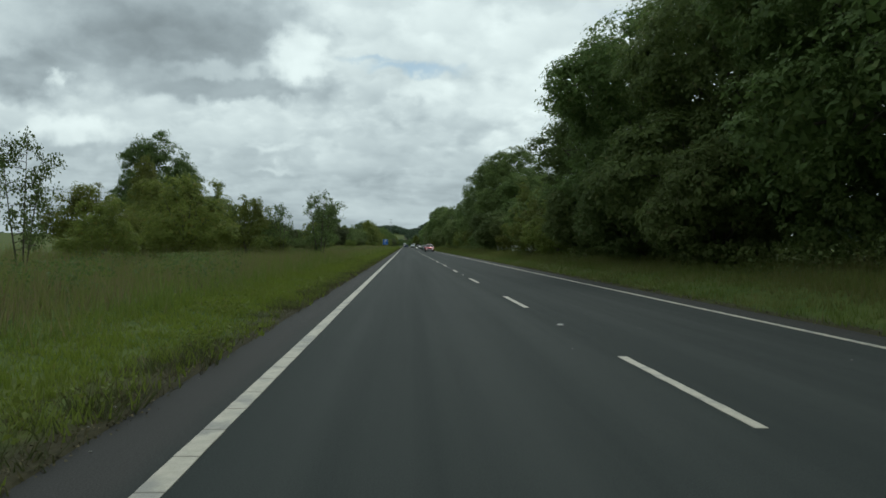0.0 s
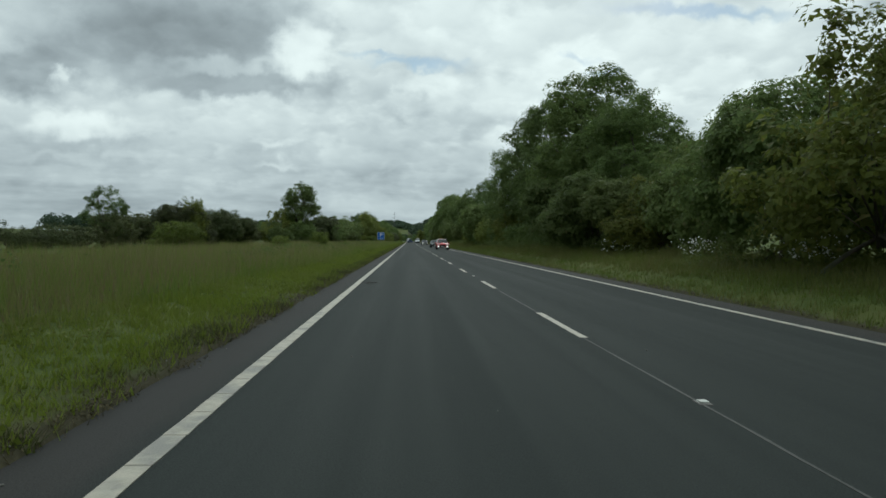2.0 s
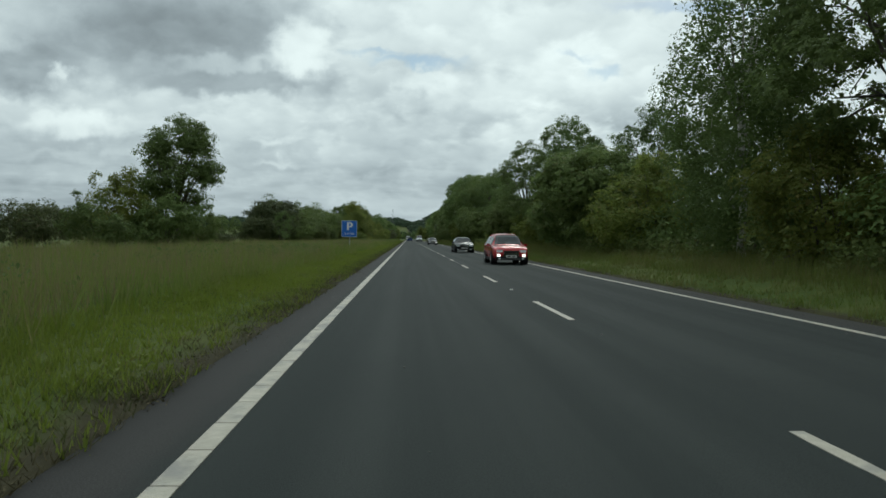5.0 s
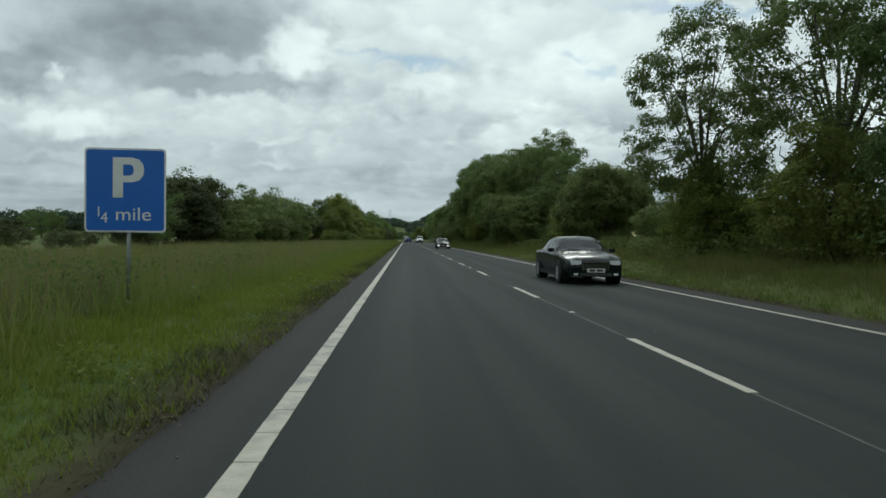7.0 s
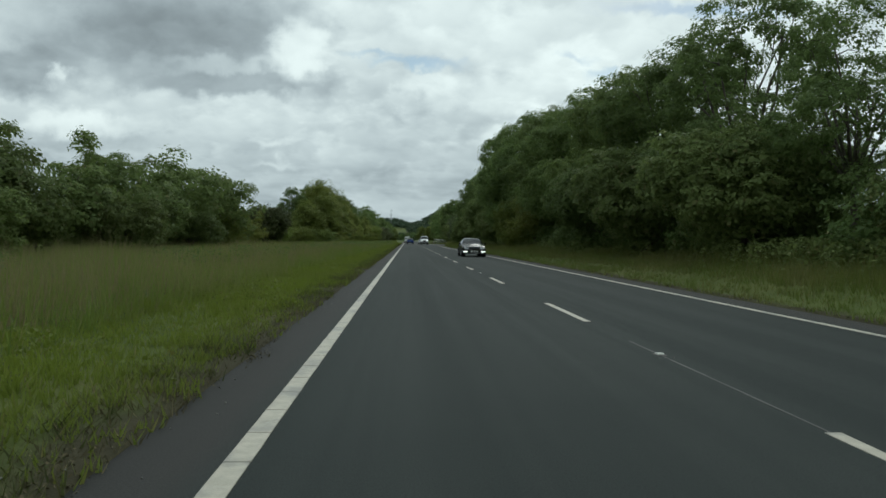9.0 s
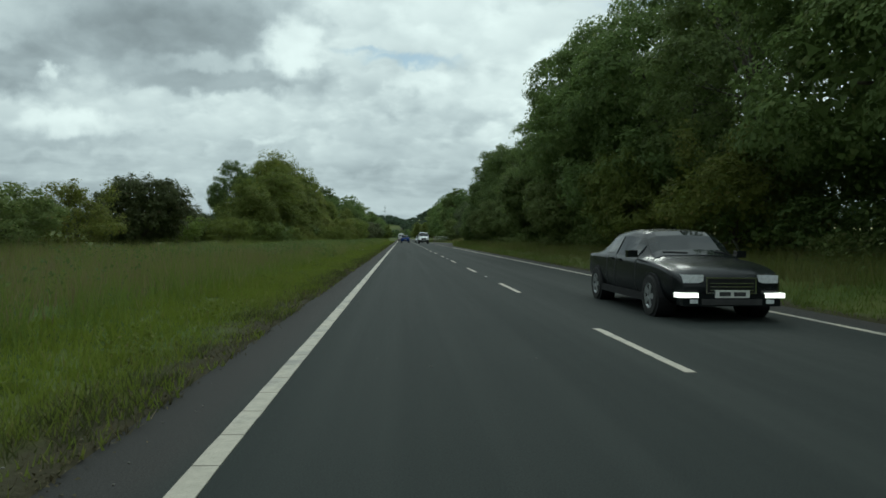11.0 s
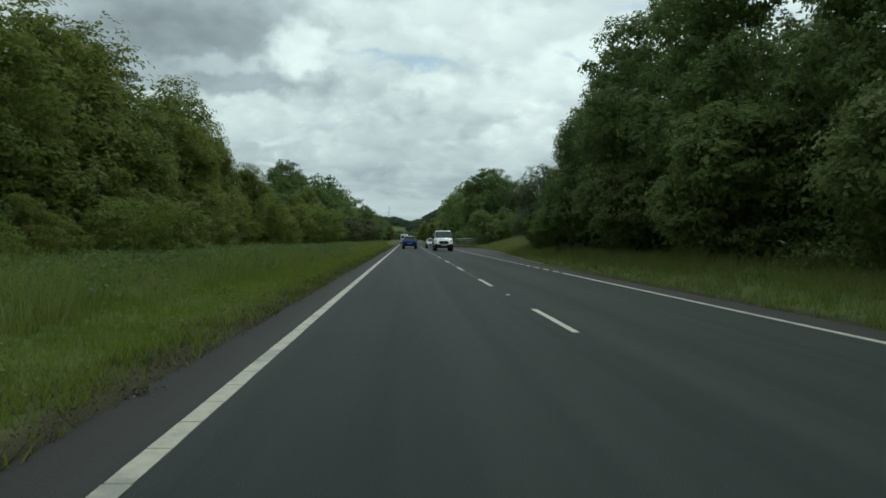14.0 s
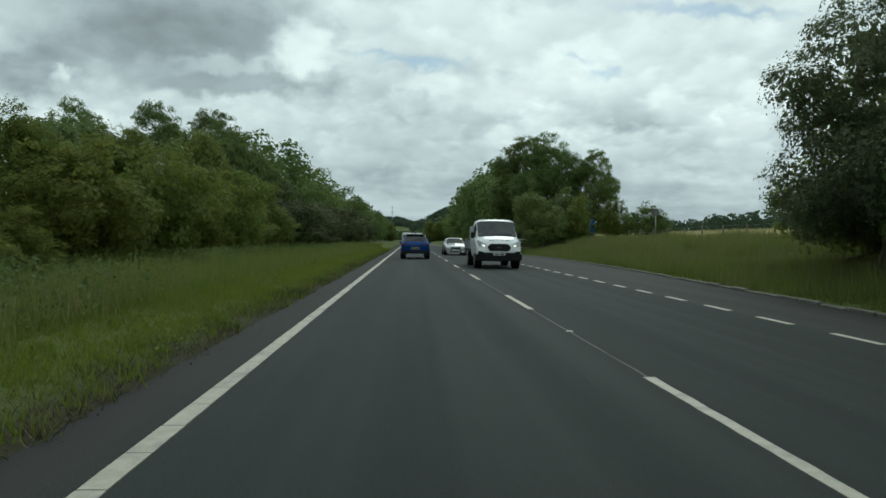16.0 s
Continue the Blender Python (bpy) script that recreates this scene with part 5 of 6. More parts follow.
class Shell:
    """A car body lofted through stations: y, bottom, belt and top heights, half widths at sill, belt and roof."""

    def __init__(self, stations):
        self.st = np.array(stations, float)
        y, h = self.st[:, 0], np.diff(self.st[:, 0])
        d = np.diff(self.st[:, 1:], axis=0) / h[:, None]
        # slopes that round the outline off without overshooting it
        m = np.zeros_like(self.st[:, 1:])
        same = d[:-1] * d[1:] > 0
        m[1:-1] = np.where(same, 2 * d[:-1] * d[1:] / np.where(same, d[:-1] + d[1:], 1.0), 0.0)
        m[0], m[-1] = d[0], d[-1]
        self.slope = m

    def row(self, y):
        i = int(np.clip(np.searchsorted(self.st[:, 0], y) - 1, 0, len(self.st) - 2))
        h = self.st[i + 1, 0] - self.st[i, 0]
        t = min(max((y - self.st[i, 0]) / h, 0.0), 1.0)
        p, q, a, b = self.st[i, 1:], self.st[i + 1, 1:], self.slope[i] * h, self.slope[i + 1] * h
        return (2 * t ** 3 - 3 * t ** 2 + 1) * p + (t ** 3 - 2 * t ** 2 + t) * a + (3 * t ** 2 - 2 * t ** 3) * q + (t ** 3 - t ** 2) * b

    def ring(self, y):
        zb, zs, zt, wb, ws, wt = self.row(y)
        shoulder = max(zs + 0.012, zt - 0.07)
        return [(wb * 0.86, zb), (wb, zb + 0.10), (ws, zb + 0.42 * (zs - zb)), (ws * 0.985, zs - 0.03), (ws * 0.955, zs), (wt, shoulder), (wt * 0.78, max(zt, shoulder + 0.004)), (0.0, max(zt, shoulder + 0.004) + 0.02)]

    def at(self, y, u, side):
        r = self.ring(y)
        i = min(int(u), len(r) - 2)
        t = u - i
        return Vector((side * (r[i][0] + (r[i + 1][0] - r[i][0]) * t), y, r[i][1] + (r[i + 1][1] - r[i][1]) * t))

    def body(self):
        bm = bmesh.new()
        ys = []
        for a, b in zip(self.st[:-1, 0], self.st[1:, 0]):
            k = max(2, int((b - a) / 0.12))
            ys += [a + (b - a) * i / k for i in range(k)]
        ys.append(self.st[-1, 0])
        rings = []
        for y in ys:
            r = self.ring(y)
            # corners cut once, so that the panels turn softly
            soft = [r[0]]
            for (x0, z0), (x1, z1) in zip(r, r[1:]):
                soft += [(x0 * 0.86 + x1 * 0.14, z0 * 0.86 + z1 * 0.14), (x0 * 0.14 + x1 * 0.86, z0 * 0.14 + z1 * 0.86)]
            soft.append(r[-1])
            pts = soft + [(-x, z) for x, z in soft[-2::-1]]
            rings.append([bm.verts.new((x, y, z)) for x, z in pts])
        n = len(rings[0])
        for p, q in zip(rings, rings[1:]):
            for i in range(n):
                j = (i + 1) % n
                bm.faces.new((p[i], p[j], q[j], q[i]))
        bm.faces.new(rings[0])
        bm.faces.new(rings[-1][::-1])
        bmesh.ops.recalc_face_normals(bm, faces=bm.faces)
        return bm

    def panel(self, cells, lift=0.012, thick=0.01):
        """A pane that lies on the shell: rows of (y, u, side)."""
        bm = bmesh.new()
        rows = [[self.at(*c) for c in row] for row in cells]
        mid = Vector((0, 0, 0.8))
        grid = []
        for i, row in enumerate(rows):
            line = []
            for j, p in enumerate(row):
                du = rows[i][min(j + 1, len(row) - 1)] - rows[i][max(j - 1, 0)]
                dv = rows[min(i + 1, len(rows) - 1)][j] - rows[max(i - 1, 0)][j]
                n = du.cross(dv)
                n = n.normalized() if n.length > 1e-9 else Vector((0, 0, 1))
                if n.dot(p - Vector((0, p.y * 0.6, 0.55))) < 0:
                    n = -n
                line.append((bm.verts.new(p + n * lift), bm.verts.new(p + n * (lift - thick))))
            grid.append(line)
        for i in range(len(grid) - 1):
            for j in range(len(grid[0]) - 1):
                for k in (0, 1):
                    bm.faces.new((grid[i][j][k], grid[i][j + 1][k], grid[i + 1][j + 1][k], grid[i + 1][j][k]))
        border = [grid[0][j] for j in range(len(grid[0]))] + [grid[i][-1] for i in range(1, len(grid))] + [grid[-1][j] for j in range(len(grid[0]) - 2, -1, -1)] + [grid[i][0] for i in range(len(grid) - 2, 0, -1)]
        for a, b in zip(border, border[1:] + border[:1]):
            bm.faces.new((a[0], b[0], b[1], a[1]))
        bmesh.ops.recalc_face_normals(bm, faces=bm.faces)
        return bm

    def screen(self, y0, y1, u0=5.15, rows=4):
        return self.panel([[(y0 + (y1 - y0) * i / rows, 7.0 - (7.0 - u0) * abs(s), 1 if s >= 0 else -1) for s in np.linspace(-1, 1, 9)] for i in range(rows + 1)])

    def side(self, y0, y1, side, u0=4.1, u1=4.88, rows=4):
        return self.panel([[(y0 + (y1 - y0) * i / rows, u0 + (u1 - u0) * j / 3, side) for j in range(4)] for i in range(rows + 1)])


def wheel(parent, x, y, r, width, out):
    w = width
    bm = lathe([(r * 0.62, -w / 2), (r * 0.93, -w / 2), (r, -w * 0.36), (r, w * 0.36), (r * 0.93, w / 2), (r * 0.62, w / 2)], 22, closed=False)
    tyre = part("wheel", bm, RUBBER, parent, smooth=False)
    tyre.location = (x, y, r)
    s = 1 if out > 0 else -1
    rim = lathe([(r * 0.64, -w * 0.40 * s), (r * 0.64, w * 0.485 * s), (r * 0.58, w * 0.46 * s), (r * 0.54, w * 0.405 * s), (0.0005, w * 0.40 * s)], 22)
    for k in range(5):
        a = 2 * pi * k / 5
        c, n = cos(a), sin(a)
        vs = []
        for rr, ww in ((0.05, 0.035), (r * 0.60, 0.05)):
            for q in (-ww, ww):
                for d in (w * 0.39 * s, w * 0.47 * s):
                    vs.append(rim.verts.new((d, rr * c - q * n, rr * n + q * c)))
        for f in ((0, 1, 3, 2), (4, 6, 7, 5), (0, 4, 5, 1), (2, 3, 7, 6), (0, 2, 6, 4), (1, 5, 7, 3)):
            rim.faces.new([vs[i] for i in f])
    hub = part("rim", rim, ALLOY, tyre)
    gap = lathe([(r * 0.53, w * 0.401 * s), (r * 0.53, w * 0.416 * s), (r * 0.15, w * 0.414 * s), (r * 0.15, w * 0.401 * s)], 22, closed=False)
    part("brake_disc", gap, TRIM, hub, "dark brake behind the spokes")
    return tyre


def fit_wheels(ob, half, ys, r, width=0.21):
    for y in ys:
        for s in (-1, 1):
            bm = lathe([(r * 1.13, s * (half - 0.28)), (r * 1.13, s * (half + 0.004)), (0.0005, s * (half + 0.004))], 22)
            bmesh.ops.translate(bm, vec=(0, y, r), verts=bm.verts)
            part("wheel_arch", bm, TRIM, ob)
            wheel(ob, s * (half - width / 2 + 0.030), y, r, width, s)


def mirrors(ob, x, y, z, material):
    for s in (-1, 1):
        part("door_mirror", boxes((s * x - 0.085, s * x + 0.085, y - 0.06, y + 0.07, z - 0.055, z + 0.065)), material, ob, bevel=0.03)


def plate(ob, y, z, material, face, width=0.52, height=0.11):
    p = part("number_plate", boxes((-width / 2, width / 2, y - 0.008, y + 0.008, z - height / 2, z + height / 2)), material, ob, "plain number plate")
    bars = bmesh.new()
    for a, b in ((-0.20, -0.02), (0.03, 0.20)):
        box(bars, a, b, y + face * 0.009 - 0.002, y + face * 0.009 + 0.002, z - height * 0.28, z + height * 0.28)
    part("plate_bars", bars, MARK, p)


HATCH = ((-2.10, 0.42, 0.84, 0.92, 0.74, 0.82, 0.74), (-2.04, 0.32, 0.94, 1.02, 0.82, 0.89, 0.74), (-1.86, 0.27, 0.99, 1.22, 0.84, 0.90, 0.70), (-1.58, 0.25, 1.00, 1.49, 0.84, 0.90, 0.63), (-0.40, 0.23, 0.97, 1.54, 0.84, 0.90, 0.63),
         (0.30, 0.23, 0.95, 1.47, 0.84, 0.90, 0.60), (1.05, 0.24, 0.94, 0.99, 0.84, 0.895, 0.72), (1.75, 0.26, 0.84, 0.89, 0.82, 0.87, 0.64), (2.02, 0.28, 0.70, 0.78, 0.76, 0.80, 0.56), (2.10, 0.36, 0.60, 0.66, 0.66, 0.70, 0.48))
SALOON = ((-2.30, 0.42, 0.86, 0.93, 0.70, 0.78, 0.66), (-2.22, 0.32, 0.92, 0.98, 0.78, 0.86, 0.70), (-1.75, 0.26, 0.93, 1.03, 0.83, 0.89, 0.66), (-1.05, 0.22, 0.93, 1.35, 0.84, 0.90, 0.63), (-0.30, 0.21, 0.91, 1.40, 0.84, 0.90, 0.65),
          (0.35, 0.21, 0.90, 1.35, 0.84, 0.90, 0.63), (1.10, 0.22, 0.88, 0.93, 0.84, 0.89, 0.70), (1.90, 0.24, 0.78, 0.83, 0.81, 0.86, 0.64), (2.22, 0.28, 0.66, 0.73, 0.75, 0.79, 0.56), (2.30, 0.36, 0.56, 0.62, 0.66, 0.70, 0.48))


def car(name, label, stations, body_paint, x, y, heading, lamps=LENS, grille=True, scale=1.0, tall=1.0):
    """A passenger car with its front towards +y of its own axes."""
    ob = thing(name, label, "car")
    sh = Shell(stations)
    half = float(sh.st[:, 5].max())
    y0, y1 = sh.st[0, 0], sh.st[-1, 0]
    part("body", sh.body(), body_paint, ob, smooth=True)
    roof_rear, roof_front = sh.st[3, 0], sh.st[5, 0]
    base = sh.st[6, 0]
    part("windscreen", sh.screen(roof_front + 0.03, base - 0.05, 5.12), GLASS, ob)
    tail = sh.st[1, 0] - 0.01 if stations is HATCH else sh.st[2, 0] + 0.03
    part("rear_window", sh.screen(tail + 0.03, roof_rear - 0.02, 5.15), GLASS, ob)
    for s in (-1, 1):
        part("side_window", sh.side(-0.35, roof_front + 0.30, s), GLASS, ob)
        part("side_window", sh.side(roof_rear + 0.10, -0.45, s), GLASS, ob)
        part("sill", boxes((s * half - 0.045 if s > 0 else -half - 0.005, half + 0.005 if s > 0 else s * half + 0.045, y0 + 1.05, y1 - 1.05, 0.22, 0.34)), TRIM, ob, bevel=0.015)
    fit_wheels(ob, half, (y0 + 0.78, y1 - 0.86), 0.325)
    mirrors(ob, half + 0.055, base - 0.42, 0.97, body_paint)
    for s in (-1, 1):
        for q in (roof_front + 0.34, -0.40, roof_rear + 0.16):
            part("door_seam", sh.panel([[(q - 0.009, u, s) for u in (1.2, 2.0, 3.0, 3.9)], [(q + 0.009, u, s) for u in (1.2, 2.0, 3.0, 3.9)]], 0.004, 0.003), MARK, ob)
        for q in (roof_rear + 0.42, -0.16):
            e = sh.at(q, 3.0, s)
            part("door_handle", boxes((e.x - 0.025, e.x + 0.025, q - 0.09, q + 0.09, e.z - 0.045, e.z - 0.01)), body_paint, ob, bevel=0.008)
    for k in (-1, 1):
        part("wiper", sh.panel([[(base - 0.10 - 0.05 * t, 7.0 - 1.5 * abs(k * 0.55 - 0.42 + 0.5 * t), 1 if k * 0.55 - 0.42 + 0.5 * t >= 0 else -1) for t in (0.0, 0.33, 0.66, 1.0)], [(base - 0.12 - 0.05 * t, 7.0 - 1.5 * abs(k * 0.55 - 0.42 + 0.5 * t), 1 if k * 0.55 - 0.42 + 0.5 * t >= 0 else -1) for t in (0.0, 0.33, 0.66, 1.0)]], 0.03, 0.01), TRIM, ob)
    # front
    zf = float(sh.ring(y1 - 0.05)[4][1])
    part("front_bumper", boxes((-0.74, 0.74, y1 - 0.22, y1 + 0.035, 0.24, 0.42)), body_paint if stations is SALOON else TRIM, ob, bevel=0.04)
    part("air_intake", boxes((-0.46, 0.46, y1 + 0.0, y1 + 0.042, 0.26, 0.345)), MARK, ob, bevel=0.01)
    for s in (-1, 1):
        part("fog_lamp", boxes((min(s * 0.52, s * 0.64), max(s * 0.52, s * 0.64), y1, y1 + 0.042, 0.28, 0.34)), LENS, ob, bevel=0.012)
    if grille:
        g = part("grille", boxes((-0.36, 0.36, y1 - 0.05, y1 + 0.022, 0.44, zf + 0.015)), TRIM, ob, bevel=0.02)
        part("grille_frame", boxes((-0.385, 0.385, y1 - 0.05, y1 + 0.012, 0.425, zf + 0.035)), CHROME, g, bevel=0.02)
        bars = bmesh.new()
        for k in range(3):
            box(bars, -0.33, 0.33, y1 + 0.02, y1 + 0.03, 0.47 + 0.05 * k, 0.485 + 0.05 * k)
        part("grille_bar", bars, CHROME, g)
    for s in (-1, 1):
        bm = boxes((min(s * 0.42, s * 0.72), max(s * 0.42, s * 0.72), y1 - 0.22, y1 - 0.005, zf - 0.05, zf + 0.07))
        hl = part("headlamp", bm, LENS, ob, bevel=0.03)
        if lamps is LIT:
            lx, lz, hx, hz = (0.66, 0.40, 0.15, 0.035) if stations is SALOON else (0.62, 0.47, 0.075, 0.065)
            part("lit_lamp", boxes((s * lx - hx, s * lx + hx, y1 - 0.14, y1 + 0.040, lz - hz, lz + hz)), LIT, hl, "shining headlamp", bevel=0.9 * hz)
    plate(ob, y1 + 0.045, 0.42, PLATE_W, 1)
    # rear
    zr = float(sh.ring(y0 + 0.02)[4][1])
    part("rear_bumper", boxes((-0.76, 0.76, y0 - 0.035, y0 + 0.22, 0.28, 0.50)), TRIM, ob, bevel=0.04)
    for s in (-1, 1):
        bm = boxes((min(s * 0.56, s * 0.81), max(s * 0.56, s * 0.81), y0 - 0.008, y0 + 0.16, zr - 0.05, zr + 0.045))
        part("tail_lamp", bm, TAIL, ob, bevel=0.03)
    plate(ob, y0 - 0.02, 0.64, PLATE_Y, -1)
    if stations is HATCH:
        # the blue car's roof and spoiler carry the sky's reflection as pale colour
        part("roof", sh.screen(roof_rear + 0.02, roof_front - 0.04, 5.3), ROOF_SHEEN if name == "blue_car" else body_paint, ob)
        part("roof_spoiler", boxes((-0.56, 0.56, roof_rear - 0.24, roof_rear + 0.06, 1.475, 1.515)), ROOF_SHEEN if name == "blue_car" else body_paint, ob, bevel=0.015)
        part("rear_wiper", boxes((-0.02, 0.30, tail + 0.10, tail + 0.13, 1.17, 1.19)), TRIM, ob)
        part("diffuser", boxes((-0.52, 0.52, y0 - 0.045, y0 + 0.05, 0.24, 0.32)), ALLOY, ob, "pale lower bumper insert", bevel=0.01)
        part("aerial", boxes((-0.02, 0.02, roof_rear + 0.10, roof_rear + 0.24, 1.50, 1.585)), TRIM, ob, bevel=0.012)
    ob.matrix_basis = pose(x, y, 0, 0, 0, heading) @ Matrix.Diagonal((scale, scale, scale * tall, 1))
    return ob


# pale paint stands in for sky mirrored on the blue roof
ROOF_SHEEN = paint("roof_sky_sheen", (0.42, 0.44, 0.46), (0.50, 0.52, 0.54))
BLUE = paint("blue_paint", (0.006, 0.038, 0.170), (0.009, 0.046, 0.205), 0.2)
car("blue_car", "bright blue crossover hatchback driving ahead in the lane", HATCH, BLUE, -1.84, 374.6, 0, tall=1.05)
RED = paint("red_paint", (0.30, 0.018, 0.024), (0.36, 0.024, 0.030), 0.1)
car("red_car", "red hatchback coming the other way with lit headlamps", HATCH, RED, 2.40, 140.8, 180, LIT, scale=0.97)
BLACK = paint("black_paint", (0.006, 0.009, 0.009), (0.009, 0.013, 0.012), 0.0, 0.0, 0.32, 0.26)
car("black_car", "glossy black low saloon coming the other way", SALOON, BLACK, 2.45, 168.4, 180, LENS, scale=0.97)
NAVY = paint("dark_paint", (0.006, 0.008, 0.009), (0.010, 0.012, 0.013), 0.0, 0.0, 0.28, 0.26)
car("dark_car", "dark saloon coming the other way with lit headlamps", SALOON, NAVY, 2.23, 240.0, 180, LIT)
SILVER = paint("silver_paint", (0.40, 0.41, 0.41), (0.47, 0.48, 0.48), 0.5)
car("silver_car", "silver saloon following the white truck", SALOON, SILVER, 1.47, 386.0, 180, LENS)

WHITE = paint("white_paint", (0.66, 0.67, 0.67), (0.74, 0.75, 0.75))


def prism(outline, y0, y1):
    """A slab with the outline (x, z), from y0 to y1."""
    bm = bmesh.new()
    p = [bm.verts.new((x, y0, z)) for x, z in outline]
    q = [bm.verts.new((x, y1, z)) for x, z in outline]
    bm.faces.new(p)
    bm.faces.new(q[::-1])
    for i in range(len(p)):
        j = (i + 1) % len(p)
        bm.faces.new((p[i], q[i], q[j], p[j]))
    bmesh.ops.recalc_face_normals(bm, faces=bm.faces)
    return bm


def tipper_truck(x, y, heading):
    """A white cab with a short sloping nose on a long chassis with a low dropside body."""
    ob = thing("white_truck", "white dropside truck with black grille and bumper coming the other way", "truck")
    cab = ((-0.55, 0.50, 1.42, 2.10, 0.90, 0.97, 0.84), (-0.42, 0.42, 1.42, 2.21, 0.94, 0.99, 0.85), (0.45, 0.40, 1.40, 2.25, 0.95, 1.00, 0.85), (0.70, 0.40, 1.39, 2.19, 0.95, 1.00, 0.845),
           (1.05, 0.40, 1.36, 1.88, 0.95, 1.00, 0.85), (1.50, 0.40, 1.30, 1.48, 0.95, 1.00, 0.86), (1.90, 0.40, 1.16, 1.33, 0.95, 0.99, 0.80), (2.14, 0.42, 1.02, 1.17, 0.92, 0.96, 0.72), (2.26, 0.50, 0.88, 0.98, 0.87, 0.90, 0.64), (2.30, 0.58, 0.80, 0.87, 0.83, 0.86, 0.58))
    sh = Shell(cab)
    part("cab", sh.body(), WHITE, ob, smooth=True)
    part("windscreen", sh.screen(0.76, 1.44, 5.06, 5), GLASS, ob)
    cowl = part("scuttle", sh.screen(1.44, 1.56, 5.3, 2), TRIM, ob, "black plastic scuttle below the windscreen")
    for k in (-1, 1):
        tubes("wiper", [([(k * 0.20 - 0.42, 1.45, 1.535), (k * 0.20 + 0.10, 1.40, 1.56), (k * 0.20 + 0.44, 1.36, 1.60)], [0.014, 0.014, 0.010])], TRIM, cowl, sides=5)
    for s in (-1, 1):
        part("side_window", sh.side(-0.25, 1.05, s), GLASS, ob)
        part("door_mirror", boxes((s * 1.06 - 0.07, s * 1.06 + 0.07, 1.02, 1.16, 1.36, 1.64)), TRIM, ob, bevel=0.04)
        part("mirror_arm", boxes((min(s * 0.94, s * 1.06), max(s * 0.94, s * 1.06), 1.06, 1.12, 1.40, 1.45)), TRIM, ob, bevel=0.01)
        lens = part("headlamp", prism([(s * 0.52, 0.96), (s * 0.80, 0.98), (s * 0.93, 1.10), (s * 0.955, 1.30), (s * 0.86, 1.27), (s * 0.56, 1.09)], 1.80, 2.235), LENS, ob, "clear swept-back headlamp", bevel=0.03)
        part("lit_lamp", boxes((s * 0.68 - 0.045, s * 0.68 + 0.045, 2.18, 2.252, 1.005, 1.065)), LIT, lens, "shining headlamp", bevel=0.03)
        part("corner_vent", prism([(s * 0.62, 0.60), (s * 0.90, 0.62), (s * 0.92, 0.80), (s * 0.66, 0.76)], 2.12, 2.325), TRIM, ob, bevel=0.02)
    part("bumper", prism([(-0.98, 0.34), (0.98, 0.34), (1.0, 0.52), (0.97, 0.70), (0.60, 0.78), (-0.60, 0.78), (-0.97, 0.70), (-1.0, 0.52)], 1.75, 2.315), TRIM, ob, "black plastic bumper", bevel=0.05)
    g = part("grille", prism([(-0.40, 0.76), (0.40, 0.76), (0.52, 0.90), (0.46, 1.06), (0.34, 1.12), (-0.34, 1.12), (-0.46, 1.06), (-0.52, 0.90)], 2.05, 2.31), TRIM, ob, "black six-sided grille", bevel=0.03)
    for k in range(4):
        w = (0.40, 0.46, 0.44, 0.36)[k]
        part("grille_bar", boxes((-w, w, 2.305, 2.322, 0.815 + 0.075 * k, 0.830 + 0.075 * k)), MARK, g)
    part("badge", boxes((-0.10, 0.10, 2.316, 2.334, 0.925, 0.985)), CHROME, g, bevel=0.012)
    plate(ob, 2.335, 0.66, PLATE_W, 1)
    for a, b in ((-0.46, -0.30), (-0.22, -0.10), (-0.02, 0.12), (0.20, 0.40)):
        part("bonnet_mark", boxes((a, b, 1.99, 2.03, 1.262, 1.285)), MARK, ob, "dark lettering bar")
    fit_wheels(ob, 0.97, (1.35,), 0.35, 0.22)
    fit_wheels(ob, 0.97, (-2.10,), 0.35, 0.24)
    part("chassis", boxes((-0.42, -0.30, -3.3, 0.6, 0.45, 0.62), (0.30, 0.42, -3.3, 0.6, 0.45, 0.62)), TRIM, ob)
    bed = part("load_bed", boxes((-1.04, 1.04, -3.5, -0.62, 0.78, 0.86)), TRIM, ob, bevel=0.01)
    part("headboard", boxes((-1.03, 1.03, -0.68, -0.62, 0.86, 1.95)), ALLOY, ob, bevel=0.01)
    for s in (-1, 1):
        part("dropside", boxes((min(s * 1.00, s * 1.04), max(s * 1.00, s * 1.04), -3.5, -0.70, 0.86, 1.26)), ALLOY, bed, "grey alloy dropside", bevel=0.008)
    part("tailboard", boxes((-1.0, 1.0, -3.5, -3.46, 0.86, 1.26)), ALLOY, bed, bevel=0.008)
    ob.matrix_basis = pose(x, y, 0, 0, 0, heading) @ Matrix.Diagonal((1.0, 1.0, 0.965, 1))
    return ob


tipper_truck(1.68, 361.3, 180)


